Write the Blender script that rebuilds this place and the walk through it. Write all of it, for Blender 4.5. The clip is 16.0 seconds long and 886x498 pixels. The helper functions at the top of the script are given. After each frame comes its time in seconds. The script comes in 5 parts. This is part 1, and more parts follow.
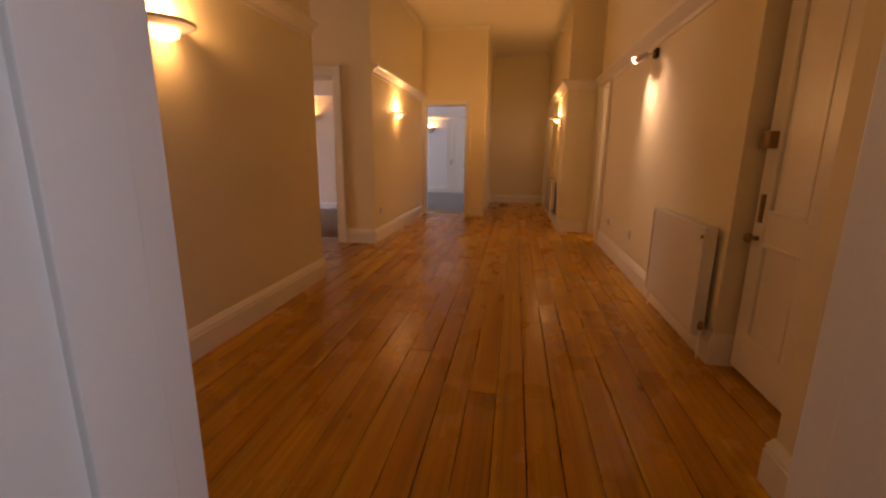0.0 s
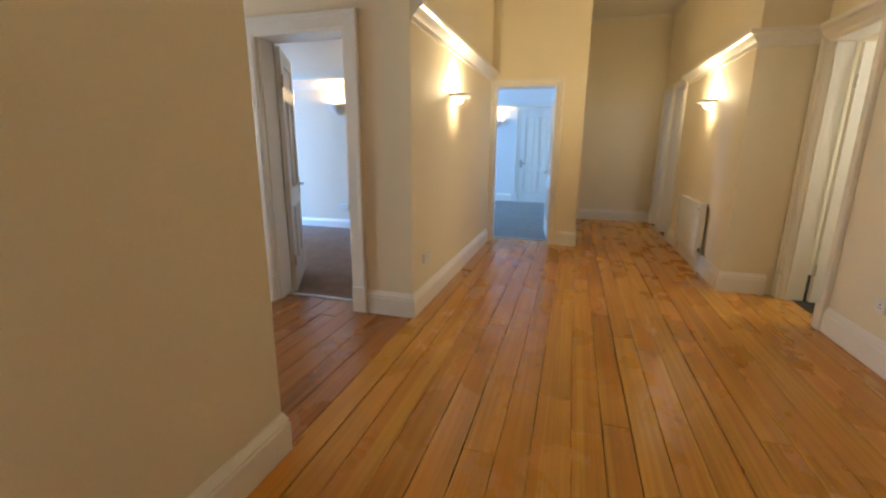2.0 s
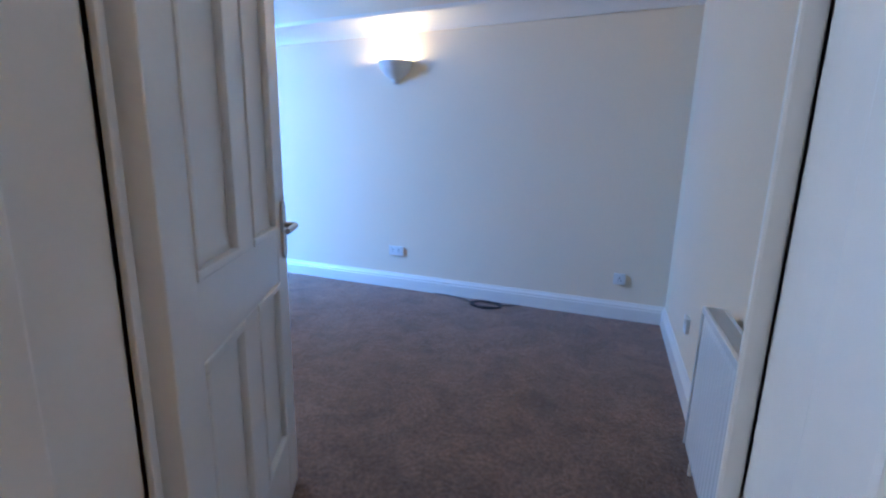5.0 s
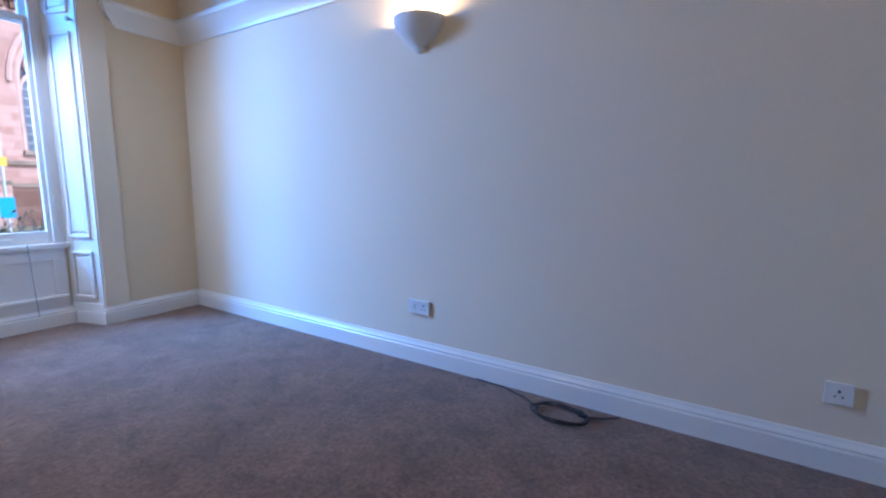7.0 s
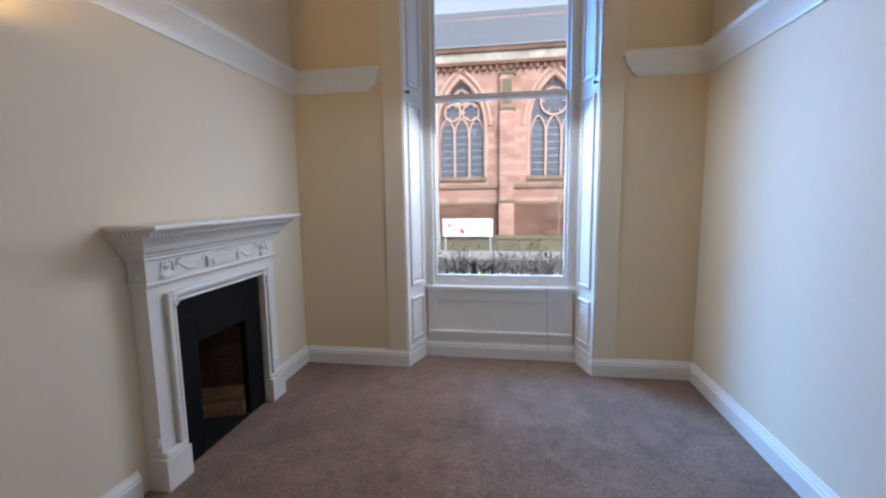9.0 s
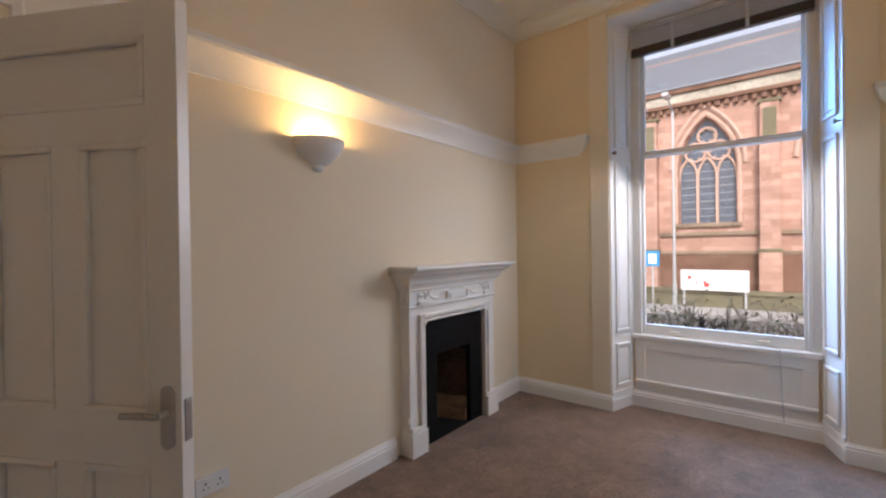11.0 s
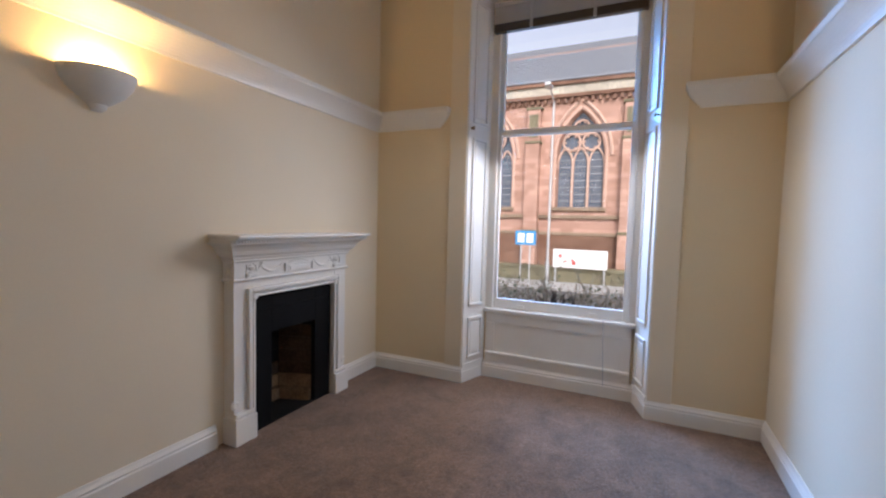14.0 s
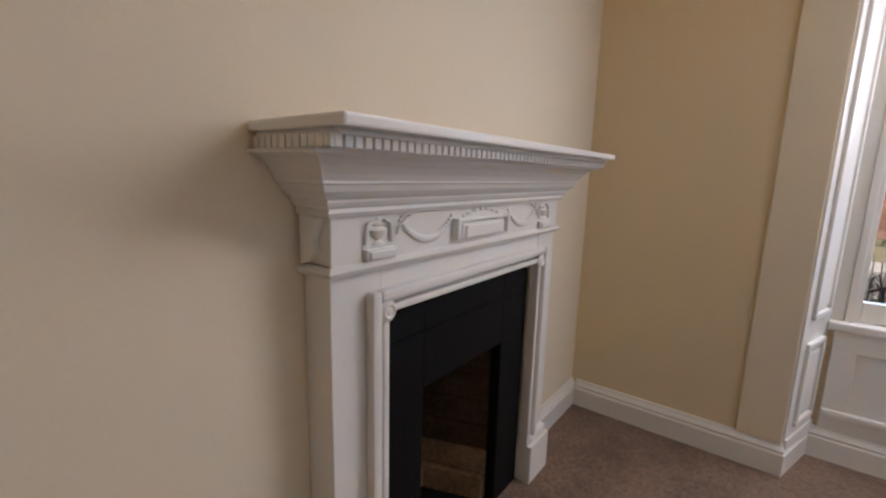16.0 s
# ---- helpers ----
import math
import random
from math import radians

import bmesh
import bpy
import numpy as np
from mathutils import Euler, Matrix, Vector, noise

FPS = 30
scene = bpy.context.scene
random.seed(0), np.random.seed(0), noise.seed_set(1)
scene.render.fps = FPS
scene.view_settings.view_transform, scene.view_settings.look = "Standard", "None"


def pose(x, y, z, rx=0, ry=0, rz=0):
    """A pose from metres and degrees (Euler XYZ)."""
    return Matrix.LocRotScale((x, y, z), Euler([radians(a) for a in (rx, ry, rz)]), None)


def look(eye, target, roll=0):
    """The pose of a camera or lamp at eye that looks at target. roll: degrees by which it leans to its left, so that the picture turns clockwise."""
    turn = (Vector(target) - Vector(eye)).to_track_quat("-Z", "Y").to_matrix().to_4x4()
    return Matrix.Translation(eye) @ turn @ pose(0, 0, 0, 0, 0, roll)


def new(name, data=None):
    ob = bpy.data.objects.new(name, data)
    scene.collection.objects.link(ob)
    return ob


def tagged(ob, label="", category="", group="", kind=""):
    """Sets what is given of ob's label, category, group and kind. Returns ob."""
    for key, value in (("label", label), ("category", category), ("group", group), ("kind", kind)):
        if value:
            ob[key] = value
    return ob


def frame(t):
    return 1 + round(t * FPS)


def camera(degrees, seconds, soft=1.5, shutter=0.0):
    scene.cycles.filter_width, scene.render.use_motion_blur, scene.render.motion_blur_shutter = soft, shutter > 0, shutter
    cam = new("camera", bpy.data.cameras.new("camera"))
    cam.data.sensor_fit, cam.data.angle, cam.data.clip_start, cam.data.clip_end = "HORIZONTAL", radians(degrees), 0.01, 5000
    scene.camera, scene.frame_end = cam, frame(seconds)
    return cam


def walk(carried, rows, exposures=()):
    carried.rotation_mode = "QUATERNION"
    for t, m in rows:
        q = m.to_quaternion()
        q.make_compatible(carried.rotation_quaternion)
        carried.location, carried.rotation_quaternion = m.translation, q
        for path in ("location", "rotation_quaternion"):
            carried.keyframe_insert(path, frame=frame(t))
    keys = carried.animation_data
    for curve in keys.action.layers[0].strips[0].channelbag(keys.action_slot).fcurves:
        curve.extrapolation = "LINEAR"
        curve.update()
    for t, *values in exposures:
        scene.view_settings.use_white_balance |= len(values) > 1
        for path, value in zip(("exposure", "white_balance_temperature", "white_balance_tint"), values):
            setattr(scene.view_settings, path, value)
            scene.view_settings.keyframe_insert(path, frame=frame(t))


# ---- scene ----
cam = camera(92.0, 16.0, soft=2.3)
PATH = [
    (0, (2.028, -5.444, 1.212), (1.715, -3.518, 0.773), 0.7),
    (0.5, (1.921, -4.948, 1.266), (1.558, -3.035, 0.812), 0.4),
    (1, (1.749, -4.169, 1.328), (1.305, -2.280, 0.842), 0.7),
    (1.5, (1.597, -3.565, 1.307), (1.083, -1.695, 0.820), -0.0),
    (2, (1.348, -2.977, 1.327), (0.791, -1.114, 0.861), 0.4),
    (2.5, (1.149, -2.429, 1.365), (0.520, -0.589, 0.898), 0.9),
    (3, (0.780, -1.859, 1.318), (0.076, -0.035, 0.895), 1.6),
    (3.2, (0.682, -1.622, 1.305), (-0.098, 0.182, 0.931), 1.3),
    (5.5, (-0.540, 0.245, 1.090), (-1.230, 2.080, 0.697), 0.6),
    (6, (-0.461, 0.670, 1.034), (-1.149, 2.509, 0.654), -1.1),
    (6.5, (-0.505, 0.990, 1.003), (-1.336, 2.781, 0.682), -1.3),
    (7, (-0.832, 1.202, 1.062), (-1.855, 2.897, 0.777), 0.7),
    (7.5, (-1.063, 1.567, 1.150), (-2.485, 2.934, 0.821), 0.5),
    (8, (-1.252, 1.661, 1.274), (-2.991, 2.566, 0.878), -0.1),
    (8.5, (-1.299, 1.759, 1.344), (-3.246, 2.030, 0.977), -0.4),
    (9, (-1.346, 1.940, 1.382), (-3.307, 1.629, 1.135), -0.8),
    (9.5, (-1.205, 2.164, 1.488), (-3.050, 1.418, 1.297), -1.2),
    (10, (-0.949, 2.246, 1.467), (-2.618, 1.150, 1.357), -2.1),
    (12.5, (-0.934, 2.360, 1.348), (-2.460, 1.067, 1.365), -0.4),
    (13, (-1.063, 2.441, 1.430), (-2.745, 1.360, 1.387), 0.6),
    (13.5, (-1.211, 2.345, 1.421), (-3.052, 1.568, 1.343), 1.7),
    (14, (-1.257, 2.484, 1.375), (-3.067, 1.643, 1.252), 1.5),
    (14.5, (-1.474, 1.960, 1.304), (-3.255, 1.071, 1.115), 2.1),
    (15, (-1.747, 1.743, 1.221), (-3.393, 0.623, 1.029), 1.8),
    (15.5, (-2.084, 1.426, 1.173), (-3.642, 0.184, 0.994), 1.5),
    (16, (-2.502, 0.979, 1.193), (-4.063, -0.222, 0.844), 1.5),
]
EXPOSURES = [
    (0.0, -0.4, 11500, 50),
    (0.5, 0.05, 9200, 36),
    (1.0, 0.42, 7000, 17),
    (1.5, 0.6, 5900, 7),
    (2.5, 0.48, 5000, 9),
    (3.0, 0.46, 4750, 10),
    (5.5, 0.3, 4350, 10),
    (6.5, 0.15, 4550, 16),
    (8.0, -0.08, 5350, 18),
    (9.0, -0.16, 5850, 13),
    (10.0, -0.36, 6800, 16),
    (12.5, 0.18, 6350, 20),
    (13.5, -0.14, 6300, 18),
    (14.5, -0.28, 6700, 17),
    (15.0, -0.26, 6200, 13),
    (16.0, -0.2, 7000, 19),
]
walk(cam, [(t, look(eye, target, roll)) for t, eye, target, roll in PATH], EXPOSURES)
SKY, SUN, DAY, ROOM_W, HALL_W = 0.15, 3.2, 52, 15.5, 25

# ---------- world, sun, lamps ----------
world = bpy.data.worlds.new("sky_world")
scene.world = world
world.use_nodes = True
wn = world.node_tree
sky = wn.nodes.new("ShaderNodeTexSky")
sky.sky_type, sky.sun_disc = "NISHITA", False
sky.sun_elevation, sky.sun_rotation = radians(39), radians(69)
sky.air_density, sky.dust_density, sky.ozone_density = 1.0, 2.5, 1.0
pale = wn.nodes.new("ShaderNodeHueSaturation")
pale.inputs["Saturation"].default_value, pale.inputs["Value"].default_value = 0.45, 2.0
wn.links.new(sky.outputs[0], pale.inputs["Color"])
wn.links.new(pale.outputs[0], wn.nodes["Background"].inputs[0])
wn.nodes["Background"].inputs[1].default_value = SKY

sun = new("sun", bpy.data.lights.new("sun", "SUN"))
sun.data.energy, sun.data.angle, sun.data.color = SUN, radians(14), (1.0, 0.95, 0.88)
sun.matrix_world = look((0, 0, 0), (-0.72, -0.28, -0.63))


def lamp(name, at, watts, colour, size=0.03):
    ob = new(name, bpy.data.lights.new(name, "POINT"))
    ob.data.energy, ob.data.color, ob.data.shadow_soft_size = watts, colour, size
    ob.location = at
    return ob


def area_lamp(name, eye, target, wide, high, watts, colour=(0.31, 0.59, 1.0)):
    ob = new(name, bpy.data.lights.new(name, "AREA"))
    ob.data.shape, ob.data.size, ob.data.size_y = "RECTANGLE", wide, high
    ob.data.energy, ob.data.color = watts, colour
    ob.matrix_world = look(eye, target)
    return ob


WARM = (1.0, 0.70, 0.33)
area_lamp("bedroom_window_daylight", (-4.84, 1.84, 2.0), (-3.6, 1.84, 0.0), 0.72, 2.0, DAY * 0.82, (0.79, 0.87, 1.0))
area_lamp("bedroom_window_skylight", (-6.45, 0.45, 2.8), (-2.5, 2.8, -0.4), 1.5, 1.6, DAY * 2.5, (0.13, 0.43, 1.0)).data.spread = radians(95)
area_lamp("back_room_daylight", (-4.4, 5.8, 1.9), (0, 5.8, 1.6), 1.2, 2.3, 150, (0.37, 0.61, 1.0))
area_lamp("lobby_door_daylight", (-3.6, -0.9, 1.5), (0, -0.9, 1.2), 0.8, 1.8, 46, (0.95, 0.93, 0.92))
area_lamp("behind_room_daylight", (3.2, -5.75, 1.6), (1.40, -5.1, 1.2), 0.6, 1.6, 24)
# added fill from a room built without a window, to lift the corridor end
area_lamp("corridor_room_fill", (4.6, 4.6, 2.0), (2.6, 4.7, 1.2), 1.0, 1.4, 13, (0.9, 0.93, 1.0))
# added warm fill with no source of its own; brightens the side doorway
area_lamp("side_room_fill", (4.5, 1.2, 1.9), (3.3, 1.2, 1.2), 0.8, 1.2, 20, (1.0, 0.85, 0.6))


# ---------- materials ----------
def material(name, base, rough=0.6, metal=0.0, vary=0.06, scale=3.0, fine=40.0, bump=0.05, spec=0.5, stretch=None, per_object=0.0, coat=0.0):
    m = bpy.data.materials.new(name)
    m.use_nodes = True
    t = m.node_tree
    b = t.nodes["Principled BSDF"]
    b.inputs["Roughness"].default_value = rough
    b.inputs["Metallic"].default_value = metal
    b.inputs["Specular IOR Level"].default_value = spec
    b.inputs["Coat Weight"].default_value = coat
    b.inputs["Coat Roughness"].default_value = 0.15
    co = t.nodes.new("ShaderNodeTexCoord")
    mp = t.nodes.new("ShaderNodeMapping")
    if stretch:
        mp.inputs["Scale"].default_value = stretch
    t.links.new(co.outputs["Object"], mp.inputs[0])
    big = t.nodes.new("ShaderNodeTexNoise")
    big.inputs["Scale"].default_value = scale
    big.inputs["Detail"].default_value = 5
    small = t.nodes.new("ShaderNodeTexNoise")
    small.inputs["Scale"].default_value = fine
    small.inputs["Detail"].default_value = 4
    t.links.new(mp.outputs[0], big.inputs["Vector"])
    t.links.new(mp.outputs[0], small.inputs["Vector"])
    add = t.nodes.new("ShaderNodeMath")
    add.operation = "ADD"
    t.links.new(big.outputs[0], add.inputs[0])
    t.links.new(small.outputs[0], add.inputs[1])
    last = add.outputs[0]
    if per_object:
        info = t.nodes.new("ShaderNodeObjectInfo")
        more = t.nodes.new("ShaderNodeMath")
        more.operation = "MULTIPLY_ADD"
        more.inputs[1].default_value = per_object
        t.links.new(info.outputs["Random"], more.inputs[0])
        t.links.new(last, more.inputs[2])
        last = more.outputs[0]
    ramp = t.nodes.new("ShaderNodeMapRange")
    ramp.inputs["From Min"].default_value = 0.6
    ramp.inputs["From Max"].default_value = 1.4 + per_object
    ramp.inputs["To Min"].default_value = 1 - vary
    ramp.inputs["To Max"].default_value = 1 + vary
    t.links.new(last, ramp.inputs[0])
    mix = t.nodes.new("ShaderNodeVectorMath")
    mix.operation = "SCALE"
    mix.inputs[0].default_value = base
    t.links.new(ramp.outputs[0], mix.inputs["Scale"])
    t.links.new(mix.outputs[0], b.inputs["Base Color"])
    if bump:
        bp = t.nodes.new("ShaderNodeBump")
        bp.inputs["Strength"].default_value = bump
        bp.inputs["Distance"].default_value = 0.01
        t.links.new(add.outputs[0], bp.inputs["Height"])
        t.links.new(bp.outputs[0], b.inputs["Normal"])
    return m


def glow(name, colour, strength):
    m = bpy.data.materials.new(name)
    m.use_nodes = True
    b = m.node_tree.nodes["Principled BSDF"]
    b.inputs["Base Color"].default_value = (*colour, 1)
    b.inputs["Emission Color"].default_value = (*colour, 1)
    b.inputs["Emission Strength"].default_value = strength
    return m


def glass_material(name, rough=0.0, tint=(1, 1, 1)):
    m = bpy.data.materials.new(name)
    m.use_nodes = True
    t = m.node_tree
    t.nodes.remove(t.nodes["Principled BSDF"])
    clear = t.nodes.new("ShaderNodeBsdfTransparent")
    clear.inputs[0].default_value = (*tint, 1)
    shine = t.nodes.new("ShaderNodeBsdfGlossy")
    shine.inputs["Roughness"].default_value = rough
    fres = t.nodes.new("ShaderNodeFresnel")
    fres.inputs[0].default_value = 1.45
    mix = t.nodes.new("ShaderNodeMixShader")
    t.links.new(fres.outputs[0], mix.inputs[0])
    t.links.new(clear.outputs[0], mix.inputs[1])
    t.links.new(shine.outputs[0], mix.inputs[2])
    t.links.new(mix.outputs[0], t.nodes["Material Output"].inputs[0])
    return m


def board_material(name, light, dark, red):
    """Varnished pine: long streaky grain, scattered brown knots and plank-to-plank colour."""
    m = bpy.data.materials.new(name)
    m.use_nodes = True
    t = m.node_tree
    b = t.nodes["Principled BSDF"]
    co = t.nodes.new("ShaderNodeTexCoord")
    info = t.nodes.new("ShaderNodeObjectInfo")
    shift = t.nodes.new("ShaderNodeVectorMath")
    shift.operation = "SCALE"
    shift.inputs[0].default_value = (17.0, 31.0, 5.0)
    t.links.new(info.outputs["Random"], shift.inputs["Scale"])
    place = t.nodes.new("ShaderNodeVectorMath")
    place.operation = "ADD"
    t.links.new(co.outputs["Object"], place.inputs[0])
    t.links.new(shift.outputs[0], place.inputs[1])

    def noise(stretch, detail, distortion=0.0, rough=0.55):
        mp = t.nodes.new("ShaderNodeMapping")
        mp.inputs["Scale"].default_value = stretch
        t.links.new(place.outputs[0], mp.inputs[0])
        n = t.nodes.new("ShaderNodeTexNoise")
        n.inputs["Scale"].default_value, n.inputs["Detail"].default_value = 1.0, detail
        n.inputs["Distortion"].default_value, n.inputs["Roughness"].default_value = distortion, rough
        t.links.new(mp.outputs[0], n.inputs["Vector"])
        return n

    def ranged(socket, a0, a1, b0, b1):
        r = t.nodes.new("ShaderNodeMapRange")
        for key, v in (("From Min", a0), ("From Max", a1), ("To Min", b0), ("To Max", b1)):
            r.inputs[key].default_value = v
        t.links.new(socket, r.inputs[0])
        return r.outputs[0]

    def blend(fac, one, two):
        x = t.nodes.new("ShaderNodeMix")
        x.data_type = "RGBA"
        t.links.new(fac, x.inputs["Factor"])
        for sock, v in ((x.inputs[6], one), (x.inputs[7], two)):
            if isinstance(v, tuple):
                sock.default_value = (*v, 1)
            else:
                t.links.new(v, sock)
        return x.outputs[2]

    grain = noise((34.0, 0.45, 20.0), 7, 1.1, 0.6)
    streak = noise((11.0, 0.2, 11.0), 3, 0.5)
    patch = noise((8.0, 0.35, 8.0), 4, 0.6)
    wear = noise((2.2, 1.6, 2.2), 5)
    tone = t.nodes.new("ShaderNodeMath")
    tone.operation = "MULTIPLY_ADD"
    tone.inputs[1].default_value = 0.10
    t.links.new(info.outputs["Random"], tone.inputs[0])
    t.links.new(grain.outputs[0], tone.inputs[2])
    wood = blend(ranged(tone.outputs[0], 0.30, 0.76, 0.0, 1.0), dark, light)
    wood = blend(ranged(streak.outputs[0], 0.46, 0.64, 0.0, 0.62), wood, red)
    wood = blend(ranged(patch.outputs[0], 0.52, 0.72, 0.0, 0.34), wood, tuple(v * 0.62 for v in dark))
    # knots: few cells only, ragged and drawn out along the board
    warp = t.nodes.new("ShaderNodeVectorMath")
    warp.operation = "MULTIPLY_ADD"
    warp.inputs[1].default_value = (0.10, 0.16, 0.0)
    t.links.new(noise((14.0, 9.0, 5.0), 4).outputs["Color"], warp.inputs[0])
    t.links.new(place.outputs[0], warp.inputs[2])
    mk = t.nodes.new("ShaderNodeMapping")
    mk.inputs["Scale"].default_value = (7.0, 3.1, 7.0)
    t.links.new(warp.outputs[0], mk.inputs[0])
    knots = t.nodes.new("ShaderNodeTexVoronoi")
    knots.inputs["Scale"].default_value = 1.0
    t.links.new(mk.outputs[0], knots.inputs["Vector"])
    sep = t.nodes.new("ShaderNodeSeparateColor")
    t.links.new(knots.outputs["Color"], sep.inputs[0])
    size = ranged(sep.outputs[0], 0.1, 1.0, 0.0, 0.115)
    near = t.nodes.new("ShaderNodeMath")
    near.operation = "SUBTRACT"
    t.links.new(size, near.inputs[0])
    t.links.new(knots.outputs["Distance"], near.inputs[1])
    wood = blend(ranged(near.outputs[0], -0.04, 0.05, 0.0, 0.7), wood, tuple(v * 0.42 for v in dark))
    t.links.new(wood, b.inputs["Base Color"])
    t.links.new(ranged(wear.outputs[0], 0.3, 0.7, 0.22, 0.35), b.inputs["Roughness"])
    bp = t.nodes.new("ShaderNodeBump")
    b.inputs["Specular IOR Level"].default_value = 0.38
    bp.inputs["Strength"].default_value, bp.inputs["Distance"].default_value = 0.015, 0.004
    t.links.new(patch.outputs[0], bp.inputs["Height"])
    t.links.new(bp.outputs[0], b.inputs["Normal"])
    return m


def carpet_material(name, base):
    """Cut pile: soft trodden blotches, pale and dark flecks, fine pile relief."""
    m = material(name, base, rough=0.95, vary=0.16, scale=2.6, fine=11.0, bump=0.0, spec=0.08)
    t = m.node_tree
    b = t.nodes["Principled BSDF"]
    old = b.inputs["Base Color"].links[0].from_socket
    co = t.nodes.new("ShaderNodeTexCoord")
    fleck = t.nodes.new("ShaderNodeTexNoise")
    fleck.inputs["Scale"].default_value, fleck.inputs["Detail"].default_value, fleck.inputs["Roughness"].default_value = 60.0, 5.0, 0.7
    t.links.new(co.outputs["Object"], fleck.inputs["Vector"])
    patch = t.nodes.new("ShaderNodeTexNoise")
    patch.inputs["Scale"].default_value, patch.inputs["Detail"].default_value, patch.inputs["Roughness"].default_value = 5.0, 9.0, 0.66
    patch.inputs["Distortion"].default_value = 0.6
    t.links.new(co.outputs["Object"], patch.inputs["Vector"])
    marks = t.nodes.new("ShaderNodeMapRange")
    marks.inputs["From Min"].default_value, marks.inputs["From Max"].default_value = 0.33, 0.66
    marks.inputs["To Min"].default_value, marks.inputs["To Max"].default_value = 0.74, 1.22
    t.links.new(patch.outputs[0], marks.inputs[0])
    soft_ = t.nodes.new("ShaderNodeMapRange")
    soft_.inputs["From Min"].default_value, soft_.inputs["From Max"].default_value = 0.3, 0.7
    soft_.inputs["To Min"].default_value, soft_.inputs["To Max"].default_value = 0.55, 1.45
    t.links.new(fleck.outputs[0], soft_.inputs[0])
    ramp = t.nodes.new("ShaderNodeMath")
    ramp.operation = "MULTIPLY"
    t.links.new(marks.outputs[0], ramp.inputs[0])
    t.links.new(soft_.outputs[0], ramp.inputs[1])
    mul = t.nodes.new("ShaderNodeVectorMath")
    mul.operation = "SCALE"
    t.links.new(old, mul.inputs[0])
    t.links.new(ramp.outputs[0], mul.inputs["Scale"])
    t.links.new(mul.outputs[0], b.inputs["Base Color"])
    bp = t.nodes.new("ShaderNodeBump")
    bp.inputs["Strength"].default_value, bp.inputs["Distance"].default_value = 0.7, 0.012
    t.links.new(fleck.outputs[0], bp.inputs["Height"])
    t.links.new(bp.outputs[0], b.inputs["Normal"])
    b.inputs["Sheen Weight"].default_value = 0.25
    return m


def brick_material(name, base):
    """Coursed sandstone: faint joints and block-to-block colour."""
    m = material(name, base, rough=0.9, vary=0.2, scale=0.7, fine=9.0, bump=0.3, spec=0.2)
    t = m.node_tree
    b = t.nodes["Principled BSDF"]
    old = b.inputs["Base Color"].links[0].from_socket
    co = t.nodes.new("ShaderNodeTexCoord")
    sep = t.nodes.new("ShaderNodeSeparateXYZ")
    com = t.nodes.new("ShaderNodeCombineXYZ")
    t.links.new(co.outputs["Object"], sep.inputs[0])
    t.links.new(sep.outputs["Y"], com.inputs["X"])
    t.links.new(sep.outputs["Z"], com.inputs["Y"])
    br = t.nodes.new("ShaderNodeTexBrick")
    br.inputs["Scale"].default_value = 1.0
    br.inputs["Brick Width"].default_value, br.inputs["Row Height"].default_value = 0.7, 0.3
    br.inputs["Mortar Size"].default_value = 0.012
    br.inputs["Color1"].default_value = (1, 1, 1, 1)
    br.inputs["Color2"].default_value = (0.68, 0.63, 0.60, 1)
    br.inputs["Mortar"].default_value = (0.72, 0.66, 0.62, 1)
    t.links.new(com.outputs[0], br.inputs["Vector"])
    mul = t.nodes.new("ShaderNodeVectorMath")
    mul.operation = "MULTIPLY"
    t.links.new(old, mul.inputs[0])
    t.links.new(br.outputs[0], mul.inputs[1])
    t.links.new(mul.outputs[0], b.inputs["Base Color"])
    return m


CREAM = material("cream_wall_paint", (0.82, 0.705, 0.53), rough=0.75, vary=0.025, scale=1.2, fine=120, bump=0.04, spec=0.25)
SIGN_YELLOW = material("yellow_sign", (0.75, 0.45, 0.03), rough=0.5, vary=0.05, bump=0.0)
HALL_CREAM = material("hall_cream_paint", (0.80, 0.715, 0.535), rough=0.7, vary=0.03, scale=1.2, fine=110, bump=0.04, spec=0.25)
BACK_PAINT = material("far_room_paint", (0.79, 0.78, 0.77), rough=0.75, vary=0.02, scale=1.2, fine=110, bump=0.03, spec=0.25)
YELLOW = material("yellow_cream_paint", (0.80, 0.645, 0.42), rough=0.75, vary=0.025, scale=1.2, fine=120, bump=0.04, spec=0.25)
WHITE = material("white_gloss_paint", (0.83, 0.79, 0.72), rough=0.28, vary=0.02, scale=4, fine=60, bump=0.03)
CEILING = material("ceiling_paint", (0.80, 0.75, 0.63), rough=0.85, vary=0.02, scale=1, fine=80, bump=0.03, spec=0.2)
PLASTER = material("plaster_bowl", (0.76, 0.74, 0.70), rough=0.7, vary=0.03, scale=20, fine=150, bump=0.1)
ENAMEL = material("radiator_enamel", (0.80, 0.80, 0.79), rough=0.22, vary=0.015, scale=3, fine=50, bump=0.01)
PLASTIC = material("white_plastic", (0.78, 0.77, 0.74), rough=0.3, vary=0.015, scale=8, fine=60, bump=0.0)
STEEL = material("brushed_steel", (0.50, 0.48, 0.45), rough=0.35, metal=1.0, vary=0.05, scale=30, fine=200, bump=0.02)
ALU = material("dull_aluminium", (0.62, 0.62, 0.62), rough=0.4, metal=0.9, vary=0.08, scale=12, fine=120, bump=0.02)
BRASS = material("aged_brass", (0.30, 0.20, 0.10), rough=0.4, metal=1.0, vary=0.15, scale=20, fine=120, bump=0.03)
BLACK = material("black_plastic", (0.015, 0.015, 0.016), rough=0.5, vary=0.2, scale=10, fine=80, bump=0.02)
